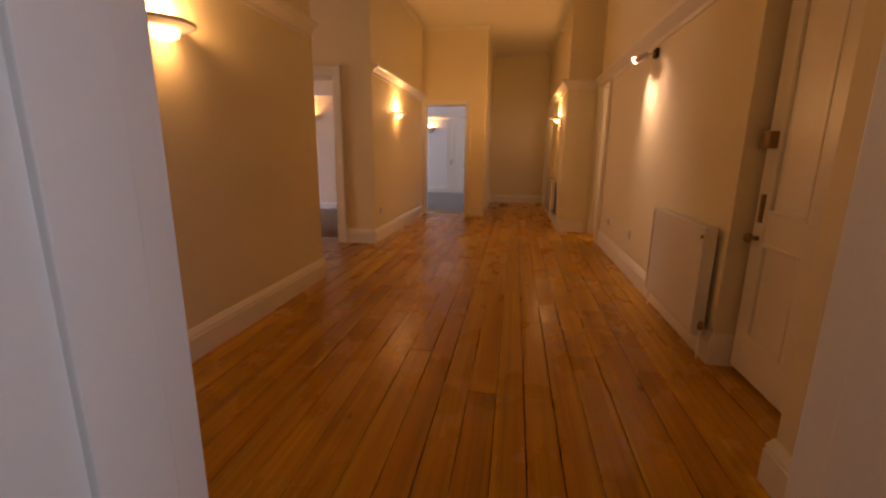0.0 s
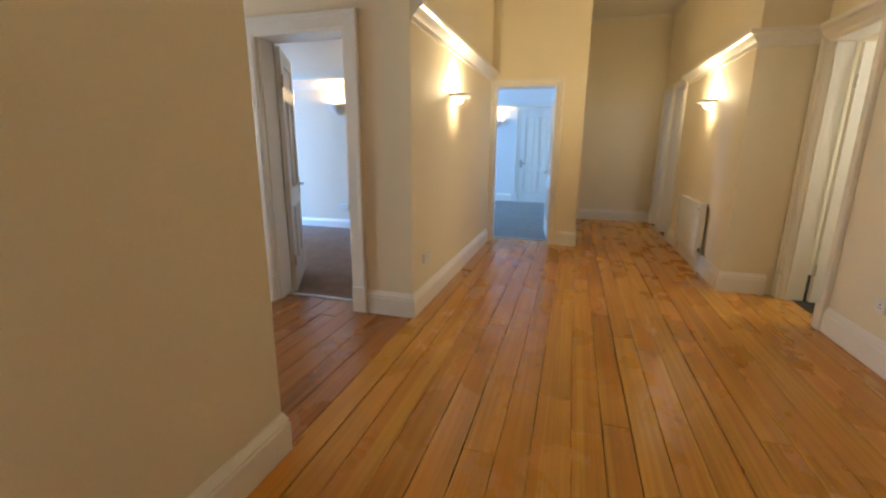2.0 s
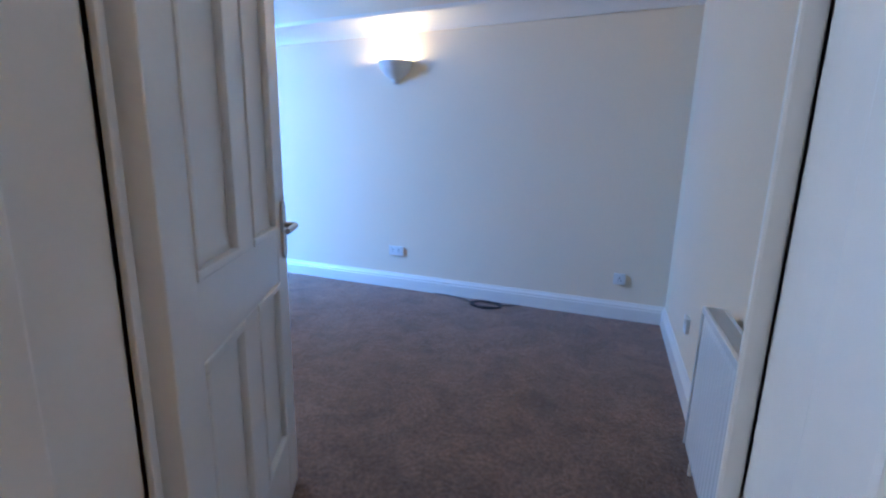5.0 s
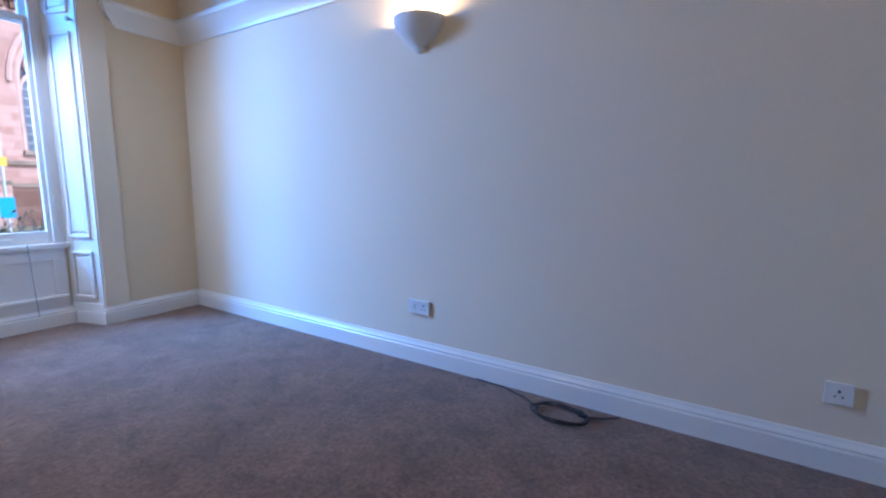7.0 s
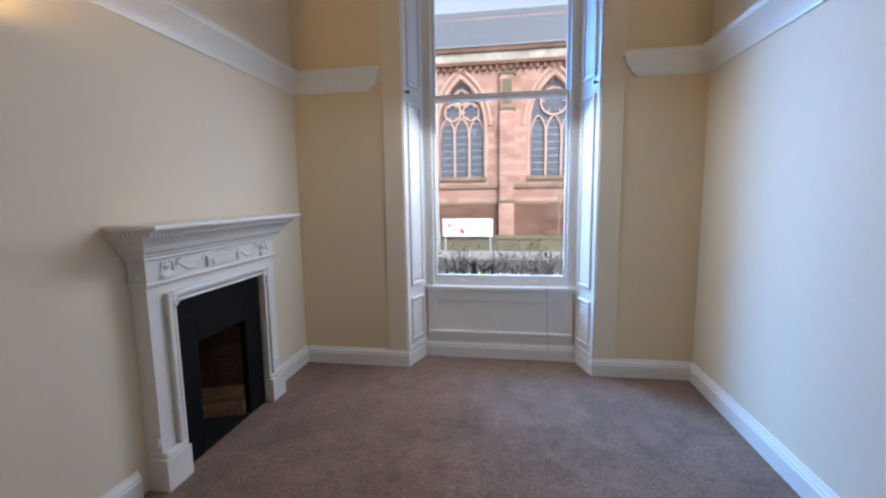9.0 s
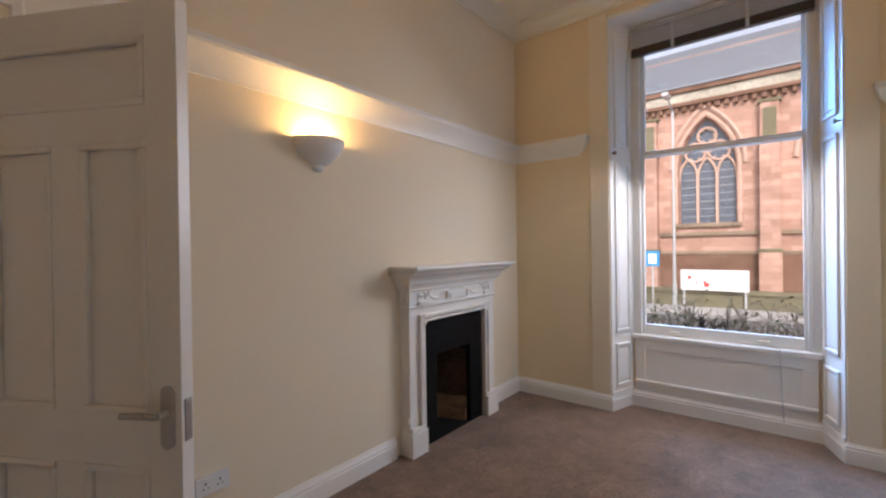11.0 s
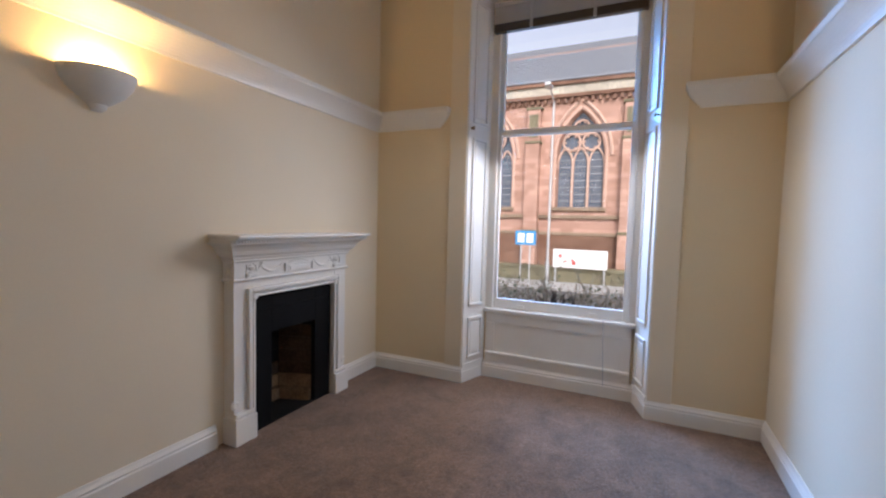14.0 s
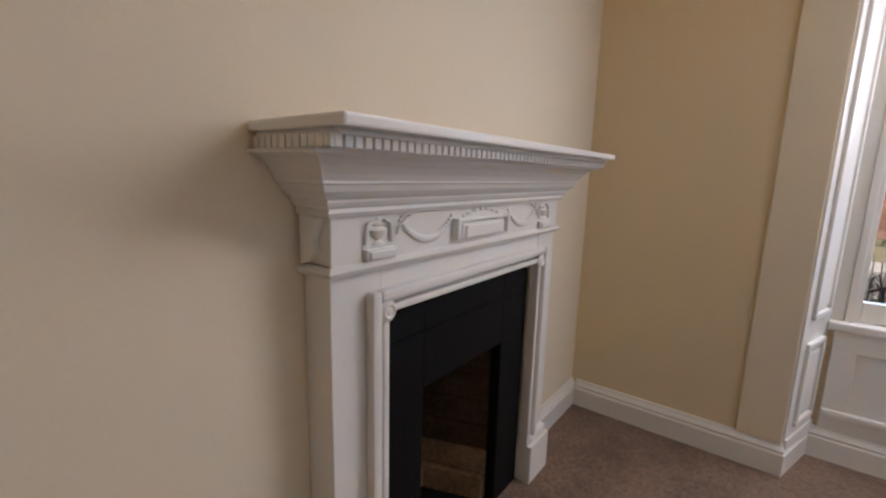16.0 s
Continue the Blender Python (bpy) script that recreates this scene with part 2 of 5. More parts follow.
IRON = material("black_cast_iron", (0.004, 0.004, 0.0045), rough=0.6, vary=0.35, scale=6, fine=90, bump=0.15, spec=0.15)
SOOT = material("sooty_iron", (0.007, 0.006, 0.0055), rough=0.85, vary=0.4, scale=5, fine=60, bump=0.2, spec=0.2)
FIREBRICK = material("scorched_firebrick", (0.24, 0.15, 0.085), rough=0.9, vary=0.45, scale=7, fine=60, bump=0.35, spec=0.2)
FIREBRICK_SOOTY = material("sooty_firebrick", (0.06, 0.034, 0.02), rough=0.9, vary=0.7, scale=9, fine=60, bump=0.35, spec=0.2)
# near-black that puts the shade of gaps, holes and unlit rooms into colour
DARK = material("shade_black", (0.02, 0.016, 0.012), rough=0.9, vary=0.2, bump=0)
BLIND = material("grey_blind_slat", (0.45, 0.45, 0.46), rough=0.35, vary=0.06, scale=10, fine=80, bump=0.02)
BLIND_RAIL = material("dark_brown_blind_rail", (0.035, 0.022, 0.016), rough=0.4, vary=0.2, scale=10, fine=80, bump=0.02)
PINE = board_material("varnished_pine", (0.65, 0.345, 0.038), (0.35, 0.142, 0.014), (0.47, 0.175, 0.017))
PINE_DARK = board_material("worn_pine", (0.42, 0.180, 0.040), (0.19, 0.070, 0.015), (0.30, 0.095, 0.020))
CARPET = carpet_material("mauve_brown_carpet", (0.205, 0.125, 0.082))
CARPET_BACK = carpet_material("grey_carpet", (0.17, 0.16, 0.155))
GLASS = glass_material("window_glass")
FROSTED = glass_material("door_glass", 0.08, (0.93, 0.96, 1.0))
BULB = glow("lit_bulb", (1.0, 0.78, 0.48), 25)
DIFFUSER = glow("lit_diffuser", (1.0, 0.74, 0.42), 5)
BULB_COOL = glow("lit_halogen", (1.0, 0.93, 0.78), 30)
STONE = brick_material("red_sandstone", (0.56, 0.365, 0.295))
STONE_PALE = material("dressed_sandstone", (0.57, 0.40, 0.325), rough=0.9, vary=0.15, scale=2, fine=14, bump=0.2, spec=0.2)
STONE_DARK = brick_material("weathered_sandstone", (0.25, 0.15, 0.11))
STONE_GREY = material("lichened_stone", (0.46, 0.43, 0.36), rough=0.95, vary=0.45, scale=1.1, fine=7, bump=0.3, spec=0.2)
COURSE = material("dark_brown_sandstone", (0.27, 0.205, 0.15), rough=0.95, vary=0.4, scale=1.3, fine=10, bump=0.3, spec=0.2)
MOSSY = material("mossy_stone", (0.19, 0.175, 0.115), rough=0.95, vary=0.35, scale=1.3, fine=10, bump=0.3, spec=0.2)
SLATE = material("grey_roof_slate", (0.21, 0.235, 0.275), rough=0.6, vary=0.15, scale=1.5, fine=12, bump=0.1, stretch=(1, 1, 4))
LEADED = material("dark_leaded_glass", (0.10, 0.125, 0.165), rough=0.2, vary=0.4, scale=3, fine=18, bump=0.1)
ASPHALT = material("grey_asphalt", (0.15, 0.147, 0.145), rough=0.9, vary=0.2, scale=1, fine=60, bump=0.2, spec=0.3)
PAVING = material("pale_paving", (0.42, 0.415, 0.40), rough=0.9, vary=0.15, scale=1, fine=40, bump=0.1, spec=0.3)
SOIL = material("ground_earth", (0.11, 0.095, 0.07), rough=0.95, vary=0.3, scale=2, fine=30, bump=0.4, spec=0.2)
TWIG = material("bare_twig", (0.36, 0.29, 0.22), rough=0.9, vary=0.3, scale=10, fine=60, bump=0.1)
LEAF = material("dull_hedge_leaf", (0.11, 0.135, 0.06), rough=0.6, vary=0.4, scale=5, fine=30, bump=0.0)
def snowy_material(name, base):
    """Paving under ragged, half-melted snow."""
    m = material(name, base, rough=0.9, vary=0.15, scale=1, fine=40, bump=0.1, spec=0.3)
    t = m.node_tree
    b = t.nodes["Principled BSDF"]
    old = b.inputs["Base Color"].links[0].from_socket
    co = t.nodes.new("ShaderNodeTexCoord")
    n = t.nodes.new("ShaderNodeTexNoise")
    n.inputs["Scale"].default_value, n.inputs["Detail"].default_value, n.inputs["Roughness"].default_value = 0.9, 6.0, 0.6
    t.links.new(co.outputs["Object"], n.inputs["Vector"])
    r = t.nodes.new("ShaderNodeMapRange")
    r.inputs["From Min"].default_value, r.inputs["From Max"].default_value = 0.44, 0.50
    t.links.new(n.outputs[0], r.inputs[0])
    x = t.nodes.new("ShaderNodeMix")
    x.data_type = "RGBA"
    t.links.new(r.outputs[0], x.inputs["Factor"])
    t.links.new(old, x.inputs[6])
    x.inputs[7].default_value = (0.85, 0.86, 0.88, 1)
    t.links.new(x.outputs[2], b.inputs["Base Color"])
    return m


SNOWY = snowy_material("snowy_paving", (0.30, 0.29, 0.275))
BARK = material("dark_wet_bark", (0.045, 0.032, 0.026), rough=0.85, vary=0.35, scale=9, fine=60, bump=0.3)
SIGN_WHITE = material("white_banner", (0.80, 0.80, 0.80), rough=0.6, vary=0.02, bump=0.02)
SIGN_BLUE = material("blue_sign_board", (0.02, 0.28, 0.62), rough=0.4, vary=0.03, bump=0.0)
SIGN_RED = material("red_print", (0.55, 0.06, 0.05), rough=0.6, vary=0.1, bump=0.0)
GALV = material("galvanised_pole", (0.55, 0.57, 0.58), rough=0.5, metal=0.6, vary=0.08, bump=0.02)


# ---------- mesh helpers ----------
def box(bm, x0, x1, y0, y1, z0, z1, bevel=0.0):
    vs = [bm.verts.new((x, y, z)) for z in (z0, z1) for x, y in ((x0, y0), (x1, y0), (x1, y1), (x0, y1))]
    fs = [(3, 2, 1, 0), (4, 5, 6, 7), (0, 1, 5, 4), (1, 2, 6, 5), (2, 3, 7, 6), (3, 0, 4, 7)]
    faces = [bm.faces.new([vs[i] for i in f]) for f in fs]
    if bevel:
        edges = {e for f in faces for e in f.edges}
        bmesh.ops.bevel(bm, geom=list(edges), offset=bevel, segments=2, profile=0.6, affect="EDGES", clamp_overlap=True)
    return bm


def boxes(*rows, bevel=0.0):
    bm = bmesh.new()
    for r in rows:
        box(bm, *r, bevel=bevel)
    return bm


def prism(poly, z0, z1, bm=None):
    """An upright prism on a plan polygon, given counter-clockwise."""
    bm = bm or bmesh.new()
    lo = [bm.verts.new((x, y, z0)) for x, y in poly]
    hi = [bm.verts.new((x, y, z1)) for x, y in poly]
    bm.faces.new(lo[::-1])
    bm.faces.new(hi)
    for i in range(len(poly)):
        j = (i + 1) % len(poly)
        bm.faces.new((lo[i], lo[j], hi[j], hi[i]))
    return bm


def run(points, profile, bm=None):
    """A moulding along a plan polyline: profile rows are (distance to the left of the way, height)."""
    bm = bm or bmesh.new()
    pts = [Vector(p) for p in points]
    rings = []
    for i, p in enumerate(pts):
        ways = []
        if i:
            ways.append((pts[i] - pts[i - 1]).normalized())
        if i < len(pts) - 1:
            ways.append((pts[i + 1] - pts[i]).normalized())
        ns = [Vector((-w.y, w.x)) for w in ways]
        m = ns[0] if len(ns) == 1 else (ns[0] + ns[1]) / (1 + ns[0].dot(ns[1]))
        rings.append([bm.verts.new((p.x + m.x * d, p.y + m.y * d, h)) for d, h in profile])
    n = len(profile)
    for a, b in zip(rings, rings[1:]):
        for i in range(n):
            j = (i + 1) % n
            bm.faces.new((a[i], b[i], b[j], a[j]))
    bm.faces.new(rings[0])
    bm.faces.new(rings[-1][::-1])
    bmesh.ops.recalc_face_normals(bm, faces=bm.faces[:])
    return bm


def lathe(profile, steps=24, arc=(0.0, 360.0), bm=None):
    """Turns rows of (radius, height) round the z axis, over the given arc in degrees."""
    bm = bm or bmesh.new()
    full = abs(arc[1] - arc[0]) >= 359.9
    count = steps if full else steps + 1
    rings = []
    for k in range(count):
        a = radians(arc[0] + (arc[1] - arc[0]) * k / steps)
        rings.append([bm.verts.new((r * math.cos(a), r * math.sin(a), h)) for r, h in profile])
    for k in range(steps):
        a, b = rings[k], rings[(k + 1) % count]
        for i in range(len(profile) - 1):
            vs = [a[i], b[i], b[i + 1], a[i + 1]]
            bm.faces.new(vs)
    bmesh.ops.remove_doubles(bm, verts=bm.verts[:], dist=1e-5)
    bmesh.ops.recalc_face_normals(bm, faces=bm.faces[:])
    return bm


def rod(bm, a, b, r0, r1=None, sides=10):
    a, b = Vector(a), Vector(b)
    r1 = r0 if r1 is None else r1
    turn = (b - a).to_track_quat("Z", "Y").to_matrix()
    lo, hi = [], []
    for k in range(sides):
        w = 2 * math.pi * k / sides
        off = Vector((math.cos(w), math.sin(w), 0))
        lo.append(bm.verts.new(a + turn @ (off * r0)))
        hi.append(bm.verts.new(b + turn @ (off * r1)))
    for k in range(sides):
        j = (k + 1) % sides
        bm.faces.new((lo[k], lo[j], hi[j], hi[k]))
    bm.faces.new(lo[::-1])
    bm.faces.new(hi)
    return bm


def tube(points, r, sides=8, bm=None):
    bm = bm or bmesh.new()
    for a, b in zip(points, points[1:]):
        if (Vector(a) - Vector(b)).length > 1e-5:
            rod(bm, a, b, r, r, sides)
    return bm


def mesh_of(name, bm, mat, smooth=False):
    me = bpy.data.meshes.new(name)
    bm.to_mesh(me)
    bm.free()
    me.materials.append(mat)
    if smooth:
        me.polygons.foreach_set("use_smooth", [True] * len(me.polygons))
        me.set_sharp_from_angle(angle=radians(40))
    return me


def part(name, bm, mat, parent, label="", smooth=False):
    ob = new(name, mesh_of(name, bm, mat, smooth))
    ob.parent = parent
    if label:
        tagged(ob, label)
    return ob


def setting(name, bm, mat, label, category, smooth=False):
    return tagged(new(name, mesh_of(name, bm, mat, smooth)), label, category, kind="structure")


def thing(name, m, label, category, group=""):
    ob = new(name)
    ob.empty_display_size = 0.1
    ob.matrix_world = m
    return tagged(ob, label, category, group)


# ---------- the large structure ----------
TOP = 3.48


def wall(name, rows, label, mat=None):
    return setting(name, boxes(*rows), mat or CREAM, label, "wall")


wall("wall_hall_left", [(-0.01, 0.205, 0.02, 3.08, 0, TOP)], "cream painted wall between hall and bedroom")
hall_side = bpy.data.objects["wall_hall_left"].data
hall_side.materials.append(HALL_CREAM)
for face in hall_side.polygons:  # the bedroom's paint stays on the bedroom side
    if face.normal.x > -0.5:
        face.material_index = 1
wall("wall_hall_near", [(0.0, 0.205, -5.0, -1.6, 0, TOP), (-2.95, 0.0, -1.75, -1.6, 0, TOP)], "cream painted hall wall ending at the lobby corner", HALL_CREAM)
wall("wall_bedroom_door", [(-5.2, -3.86, 0.02, 0.24, 0, TOP), (-3.14, -1.08, 0.02, 0.24, 0, TOP), (-3.86, -3.14, 0.02, 0.24, 0.95, TOP),
                           (-1.08, -0.30, 0.02, 0.24, 2.15, TOP), (-0.30, -0.01, 0.02, 0.24, 0, TOP)], "cream painted wall with doorway and fireplace")
wall("wall_lobby", [(-3.1, -2.95, -1.75, -1.35, 0, TOP), (-3.1, -2.95, -0.42, 0.02, 0, TOP), (-3.1, -2.95, -1.35, -0.42, 2.75, TOP)], "cream painted lobby wall around a glazed door", HALL_CREAM)
wall("wall_bedroom_north", [(-5.2, -0.01, 3.27, 3.5, 0, TOP)], "plain cream painted bedroom wall")
wall("wall_hall_end", [(-0.01, 0.246, 3.08, 3.34, 0, TOP), (1.08, 1.43, 3.08, 3.34, 0, TOP), (0.246, 1.08, 3.08, 3.34, 2.12, TOP)], "cream painted end wall with a doorway", HALL_CREAM)
wall("wall_corridor", [(1.28, 1.43, 3.34, 5.75, 0, TOP), (1.43, 3.4, 5.55, 5.75, 0, TOP)], "cream painted walls of the dark corridor end", HALL_CREAM)
wall("wall_hall_recess", [(2.76, 2.98, 1.53, 4.0, 0, TOP), (2.76, 2.98, 4.62, 4.84, 0, TOP), (2.76, 2.98, 5.4, 5.55, 0, TOP),
                          (2.76, 2.98, 4.0, 4.62, 2.2, TOP), (2.76, 2.98, 4.84, 5.4, 2.2, TOP), (2.98, 3.4, 1.53, 1.8, 0, TOP)], "cream painted projecting hall wall with doorways", HALL_CREAM)
wall("wall_hall_right", [(3.23, 3.4, -2.86, 0.79, 0, TOP), (3.23, 3.4, 0.79, 1.43, 2.17, TOP), (3.23, 3.4, 1.43, 1.53, 0, TOP),
                         (3.40, 3.5, -3.87, -2.86, 0, TOP), (3.23, 3.40, -3.87, -2.86, 2.12, TOP)], "cream painted hall wall beside the entrance door", HALL_CREAM)
wall("wall_entrance", [(3.03, 3.5, -5.25, -3.87, 0, TOP)], "cream painted wall by the entrance", HALL_CREAM)
wall("wall_south", [(0.205, 1.41, -5.25, -4.78, 0, TOP), (2.50, 3.03, -5.25, -4.78, 0, TOP), (0.0, 0.205, -5.25, -5.0, 0, TOP), (1.41, 2.50, -5.25, -4.78, 2.15, TOP)], "cream painted wall with the starting doorway", HALL_CREAM)
wall("wall_behind", [(-0.7, -0.5, -8.6, -5.25, 0, TOP), (-0.5, 3.4, -8.8, -8.6, 0, TOP), (3.4, 3.6, -8.8, -5.25, 0, TOP)], "plain walls of the room behind")
wall("wall_back_room", [(-5.2, 1.28, 7.78, 8.0, 0, TOP), (-5.2, -5.0, 3.5, 7.78, 0, TOP), (1.28, 1.43, 5.75, 8.0, 0, TOP)], "pale walls of the far carpeted room", BACK_PAINT)
wall("wall_side_rooms", [(4.9, 5.0, 0.0, 6.2, 0, TOP), (3.4, 4.9, 0.0, 0.1, 0, TOP), (3.4, 4.9, 2.4, 2.5, 0, TOP), (2.98, 4.9, 6.1, 6.2, 0, TOP)], "plain walls of the rooms off the hall", HALL_CREAM)

# window wall, splayed to the recess
bm = prism([(-4.62, 0.24), (-4.62, 1.12), (-4.90, 1.21), (-5.2, 1.21), (-5.2, 0.24)], 0, TOP)
prism([(-4.62, 2.57), (-4.62, 3.27), (-5.2, 3.27), (-5.2, 2.48), (-4.90, 2.48)], 0, TOP, bm)
box(bm, -5.2, -4.90, 1.21, 2.48, 0, 0.58)
prism([(-4.62, 1.12), (-4.62, 2.57), (-4.90, 2.48), (-5.2, 2.48), (-5.2, 1.21), (-4.90, 1.21)], 3.32, TOP, bm)
setting("wall_window", bm, YELLOW, "yellow-cream painted outside wall around a tall window", "wall")
splay = bpy.data.objects["wall_window"].data
splay.materials.append(WHITE)
for face in splay.polygons:  # the splayed reveals are painted white
    if 0.2 < abs(face.normal.y) < 0.99 and face.center.x < -4.63:
        face.material_index = 1

for n, (x0, x1, y0, y1) in {"ceiling_hall": (-3.1, 3.5, -5.25, 0.02), "ceiling_bedroom": (-5.2, -0.01, 0.02, 3.5), "ceiling_hall_far": (-0.01, 5.0, 0.02, 6.2),
                            "ceiling_back_room": (-5.2, -0.01, 3.5, 8.0), "ceiling_back_room_end": (-0.01, 1.43, 6.2, 8.0), "ceiling_behind": (-0.7, 3.6, -8.8, -5.25)}.items():
    setting(n, boxes((x0, x1, y0, y1, TOP, TOP + 0.12)), CEILING, "pale painted plaster ceiling", "ceiling")

setting("floor_bedroom", boxes((-4.90, -0.01, 0.20, 3.27, -0.05, 0.004)), CARPET, "mauve-brown cut pile carpet, faintly marked", "carpet")
setting("floor_back_room", boxes((-0.01, 1.28, 3.30, 3.5, -0.05, 0.004), (-5.0, 1.28, 3.5, 7.78, -0.05, 0.004)), CARPET_BACK, "grey fitted carpet of the far room", "carpet")
setting("floor_behind", boxes((-0.5, 3.4, -8.6, -5.12, -0.05, 0.004)), CARPET_BACK, "grey fitted carpet of the room behind", "carpet")
# the gloom of these rooms is painted into their floor colour
setting("floor_side_rooms", boxes((3.32, 4.9, 0.1, 2.4, -0.05, 0.004), (2.87, 4.9, 2.5, 6.1, -0.05, 0.004)), DARK, "near-black floor, coloured as unlit, of the rooms off the hall", "floor")

SKIRT_HALL = [(0, 0), (0.024, 0), (0.024, 0.135), (0.018, 0.145), (0.022, 0.155), (0.013, 0.175), (0.006, 0.192), (0, 0.192)]
SKIRT_ROOM = [(0, 0), (0.022, 0), (0.022, 0.095), (0.016, 0.103), (0.020, 0.112), (0.010, 0.128), (0.005, 0.142), (0, 0.142)]
RAIL_HALL = [(0, 2.16), (0.016, 2.16), (0.018, 2.195), (0.034, 2.21), (0.066, 2.245), (0.09, 2.255), (0.095, 2.265), (0.095, 2.29), (0, 2.29)]
RAIL_ROOM = [(0, 2.185), (0.012, 2.185), (0.014, 2.22), (0.030, 2.235), (0.062, 2.29), (0.085, 2.305), (0.090, 2.315), (0.090, 2.342), (0, 2.342)]
CORNICE = [(0, 3.36), (0.018, 3.36), (0.022, 3.385), (0.055, 3.40), (0.10, 3.44), (0.14, 3.452), (0.145, TOP), (0, TOP)]
CORNICE_HALL = [(0, 3.425), (0.012, 3.425), (0.03, 3.455), (0.05, 3.462), (0.052, TOP), (0, TOP)]

hall_base = [
    [(-2.95, -1.46), (-2.95, -1.6), (0.205, -1.6), (0.205, -4.78)],
    [(-1.19, 0.02), (-2.95, 0.02), (-2.95, -0.31)],
    [(0.205, 3.055), (0.205, 0.02), (-0.19, 0.02)],
    [(2.76, 5.55), (1.43, 5.55), (1.43, 3.08), (1.165, 3.08)],
    [(3.13, 1.53), (2.76, 1.53), (2.76, 3.89)],
    [(3.36, -2.86), (3.23, -2.86), (3.23, 0.695)],
    [(3.03, -4.78), (3.03, -3.87), (3.36, -3.87)],
]
for p in hall_base:
    setting("baseboard_hall", run(p, SKIRT_HALL), WHITE, "tall white moulded skirting board", "skirting board")
for p in ([(-4.62, 0.24), (-4.07, 0.24)], [(-2.94, 0.24), (-1.19, 0.24)],
          [(-0.19, 0.24), (-0.01, 0.24), (-0.01, 3.27), (-4.62, 3.27), (-4.62, 2.57), (-4.885, 2.485), (-4.885, 1.205), (-4.62, 1.12), (-4.62, 0.265)]):
    setting("baseboard_bedroom", run(p, SKIRT_ROOM), WHITE, "white moulded skirting board on carpet", "skirting board")
setting("baseboard_back_room", run([(1.28, 3.4), (1.28, 7.78), (0.95, 7.78)], SKIRT_HALL), WHITE, "white skirting board of the far room", "skirting board")
setting("baseboard_back_room", run([(-0.10, 7.78), (-5.0, 7.78)], SKIRT_HALL), WHITE, "white skirting board of the far room", "skirting board")

for p in ([(0.205, 3.08), (0.205, 0.03)], [(0.205, -1.66), (0.205, -4.78)], [(3.23, -2.6), (3.23, 1.53), (2.76, 1.53), (2.76, 3.93)]):
    setting("plate_rail_hall", run(p, RAIL_HALL), WHITE, "white moulded plate rail along the hall wall", "plate rail")
around = [(-4.62, 0.24), (-0.01, 0.24), (-0.01, 3.27), (-4.62, 3.27)]
bm = run([(-4.62, 0.965)] + around + [(-4.62, 2.70)], RAIL_ROOM[-4:-1] + [(0, 2.342), (0, 2.304)])
for k in range(7):
    f0, f1 = k / 7, (k + 1) / 7
    end = 0.10 * (1 - f1) ** 1.4
    d0, d1 = 0.014 + 0.070 * f0 ** 1.7, 0.014 + 0.070 * f1 ** 1.7
    z0, z1 = 2.185 + 0.118 * f0, 2.185 + 0.118 * f1 - 0.0005
    run([(-4.62, 0.955 - end)] + around + [(-4.62, 2.71 + end)], [(0, z0), (d0, z0), (d1, z1), (0, z1)], bm)
setting("plate_rail_bedroom", bm, WHITE, "white moulded plate rail round the bedroom", "plate rail")
setting("plate_rail_back_room", run([(1.28, 7.78), (-5.0, 7.78)], RAIL_HALL), WHITE, "white plate rail of the far room", "plate rail")
setting("cornice_bedroom", run([(-4.62, 0.9), (-4.62, 0.24), (-0.01, 0.24), (-0.01, 3.27), (-4.62, 3.27), (-4.62, 0.9)], CORNICE), CEILING, "moulded plaster cornice of the bedroom", "cornice")
for p in ([(2.76, 5.55), (1.43, 5.55), (1.43, 3.08), (0.205, 3.08), (0.205, 0.02), (-2.95, 0.02)], [(-2.95, -1.6), (0.205, -1.6), (0.205, -4.78), (3.03, -4.78), (3.03, -3.87), (3.23, -3.87), (3.23, 1.53), (2.76, 1.53), (2.76, 5.55)]):
    setting("cornice_hall", run(p, CORNICE_HALL), CEILING, "narrow plaster cornice of the hall", "cornice")


def casing(name, axis, face, out, a, b, top, deep, label, wide=0.11):
    """A doorway's architrave on one face, with plinth blocks, and its lining through the wall."""
    bm = bmesh.new()

    def put(u0, u1, v0, v1, z0, z1, bev=0.004):
        lo, hi = min(v0, v1), max(v0, v1)
        if axis == "y":
            box(bm, u0, u1, lo, hi, z0, z1, bev)
        else:
            box(bm, lo, hi, u0, u1, z0, z1, bev)

    f = face
    for s, e in ((-1, a), (1, b)):
        u0, u1 = (e - wide, e) if s < 0 else (e, e + wide)
        put(u0, u1, f, f + out * 0.022, 0.21, top + wide)
        o0, o1 = (u0 - 0.001, u0 + 0.035) if s < 0 else (u1 - 0.035, u1 + 0.001)
        put(o0, o1, f, f + out * 0.036, 0.21, top + wide + 0.002, 0.008)
        put(u0 - 0.006, u1 + 0.004, f, f + out * 0.040, 0.0, 0.212)
        i0, i1 = (e - 0.002, e + 0.014) if s < 0 else (e - 0.014, e + 0.002)
        put(i0, i1, f - out * deep, f + out * 0.014, 0.0, top)
        j0, j1 = (e + 0.012, e + 0.030) if s < 0 else (e - 0.030, e - 0.012)
        put(j0, j1, f - out * deep * 0.45, f - out * deep * 0.15, 0.0, top - 0.014)
    put(a, b, f, f + out * 0.022, top, top + wide - 0.002)
    put(a - wide - 0.001, b + wide + 0.001, f, f + out * 0.037, top + wide - 0.036, top + wide + 0.003, 0.008)
    put(a + 0.014, b - 0.014, f - out * deep, f + out * 0.014, top - 0.016, top + 0.002)
    return setting(name, bm, WHITE, label, "door frame")


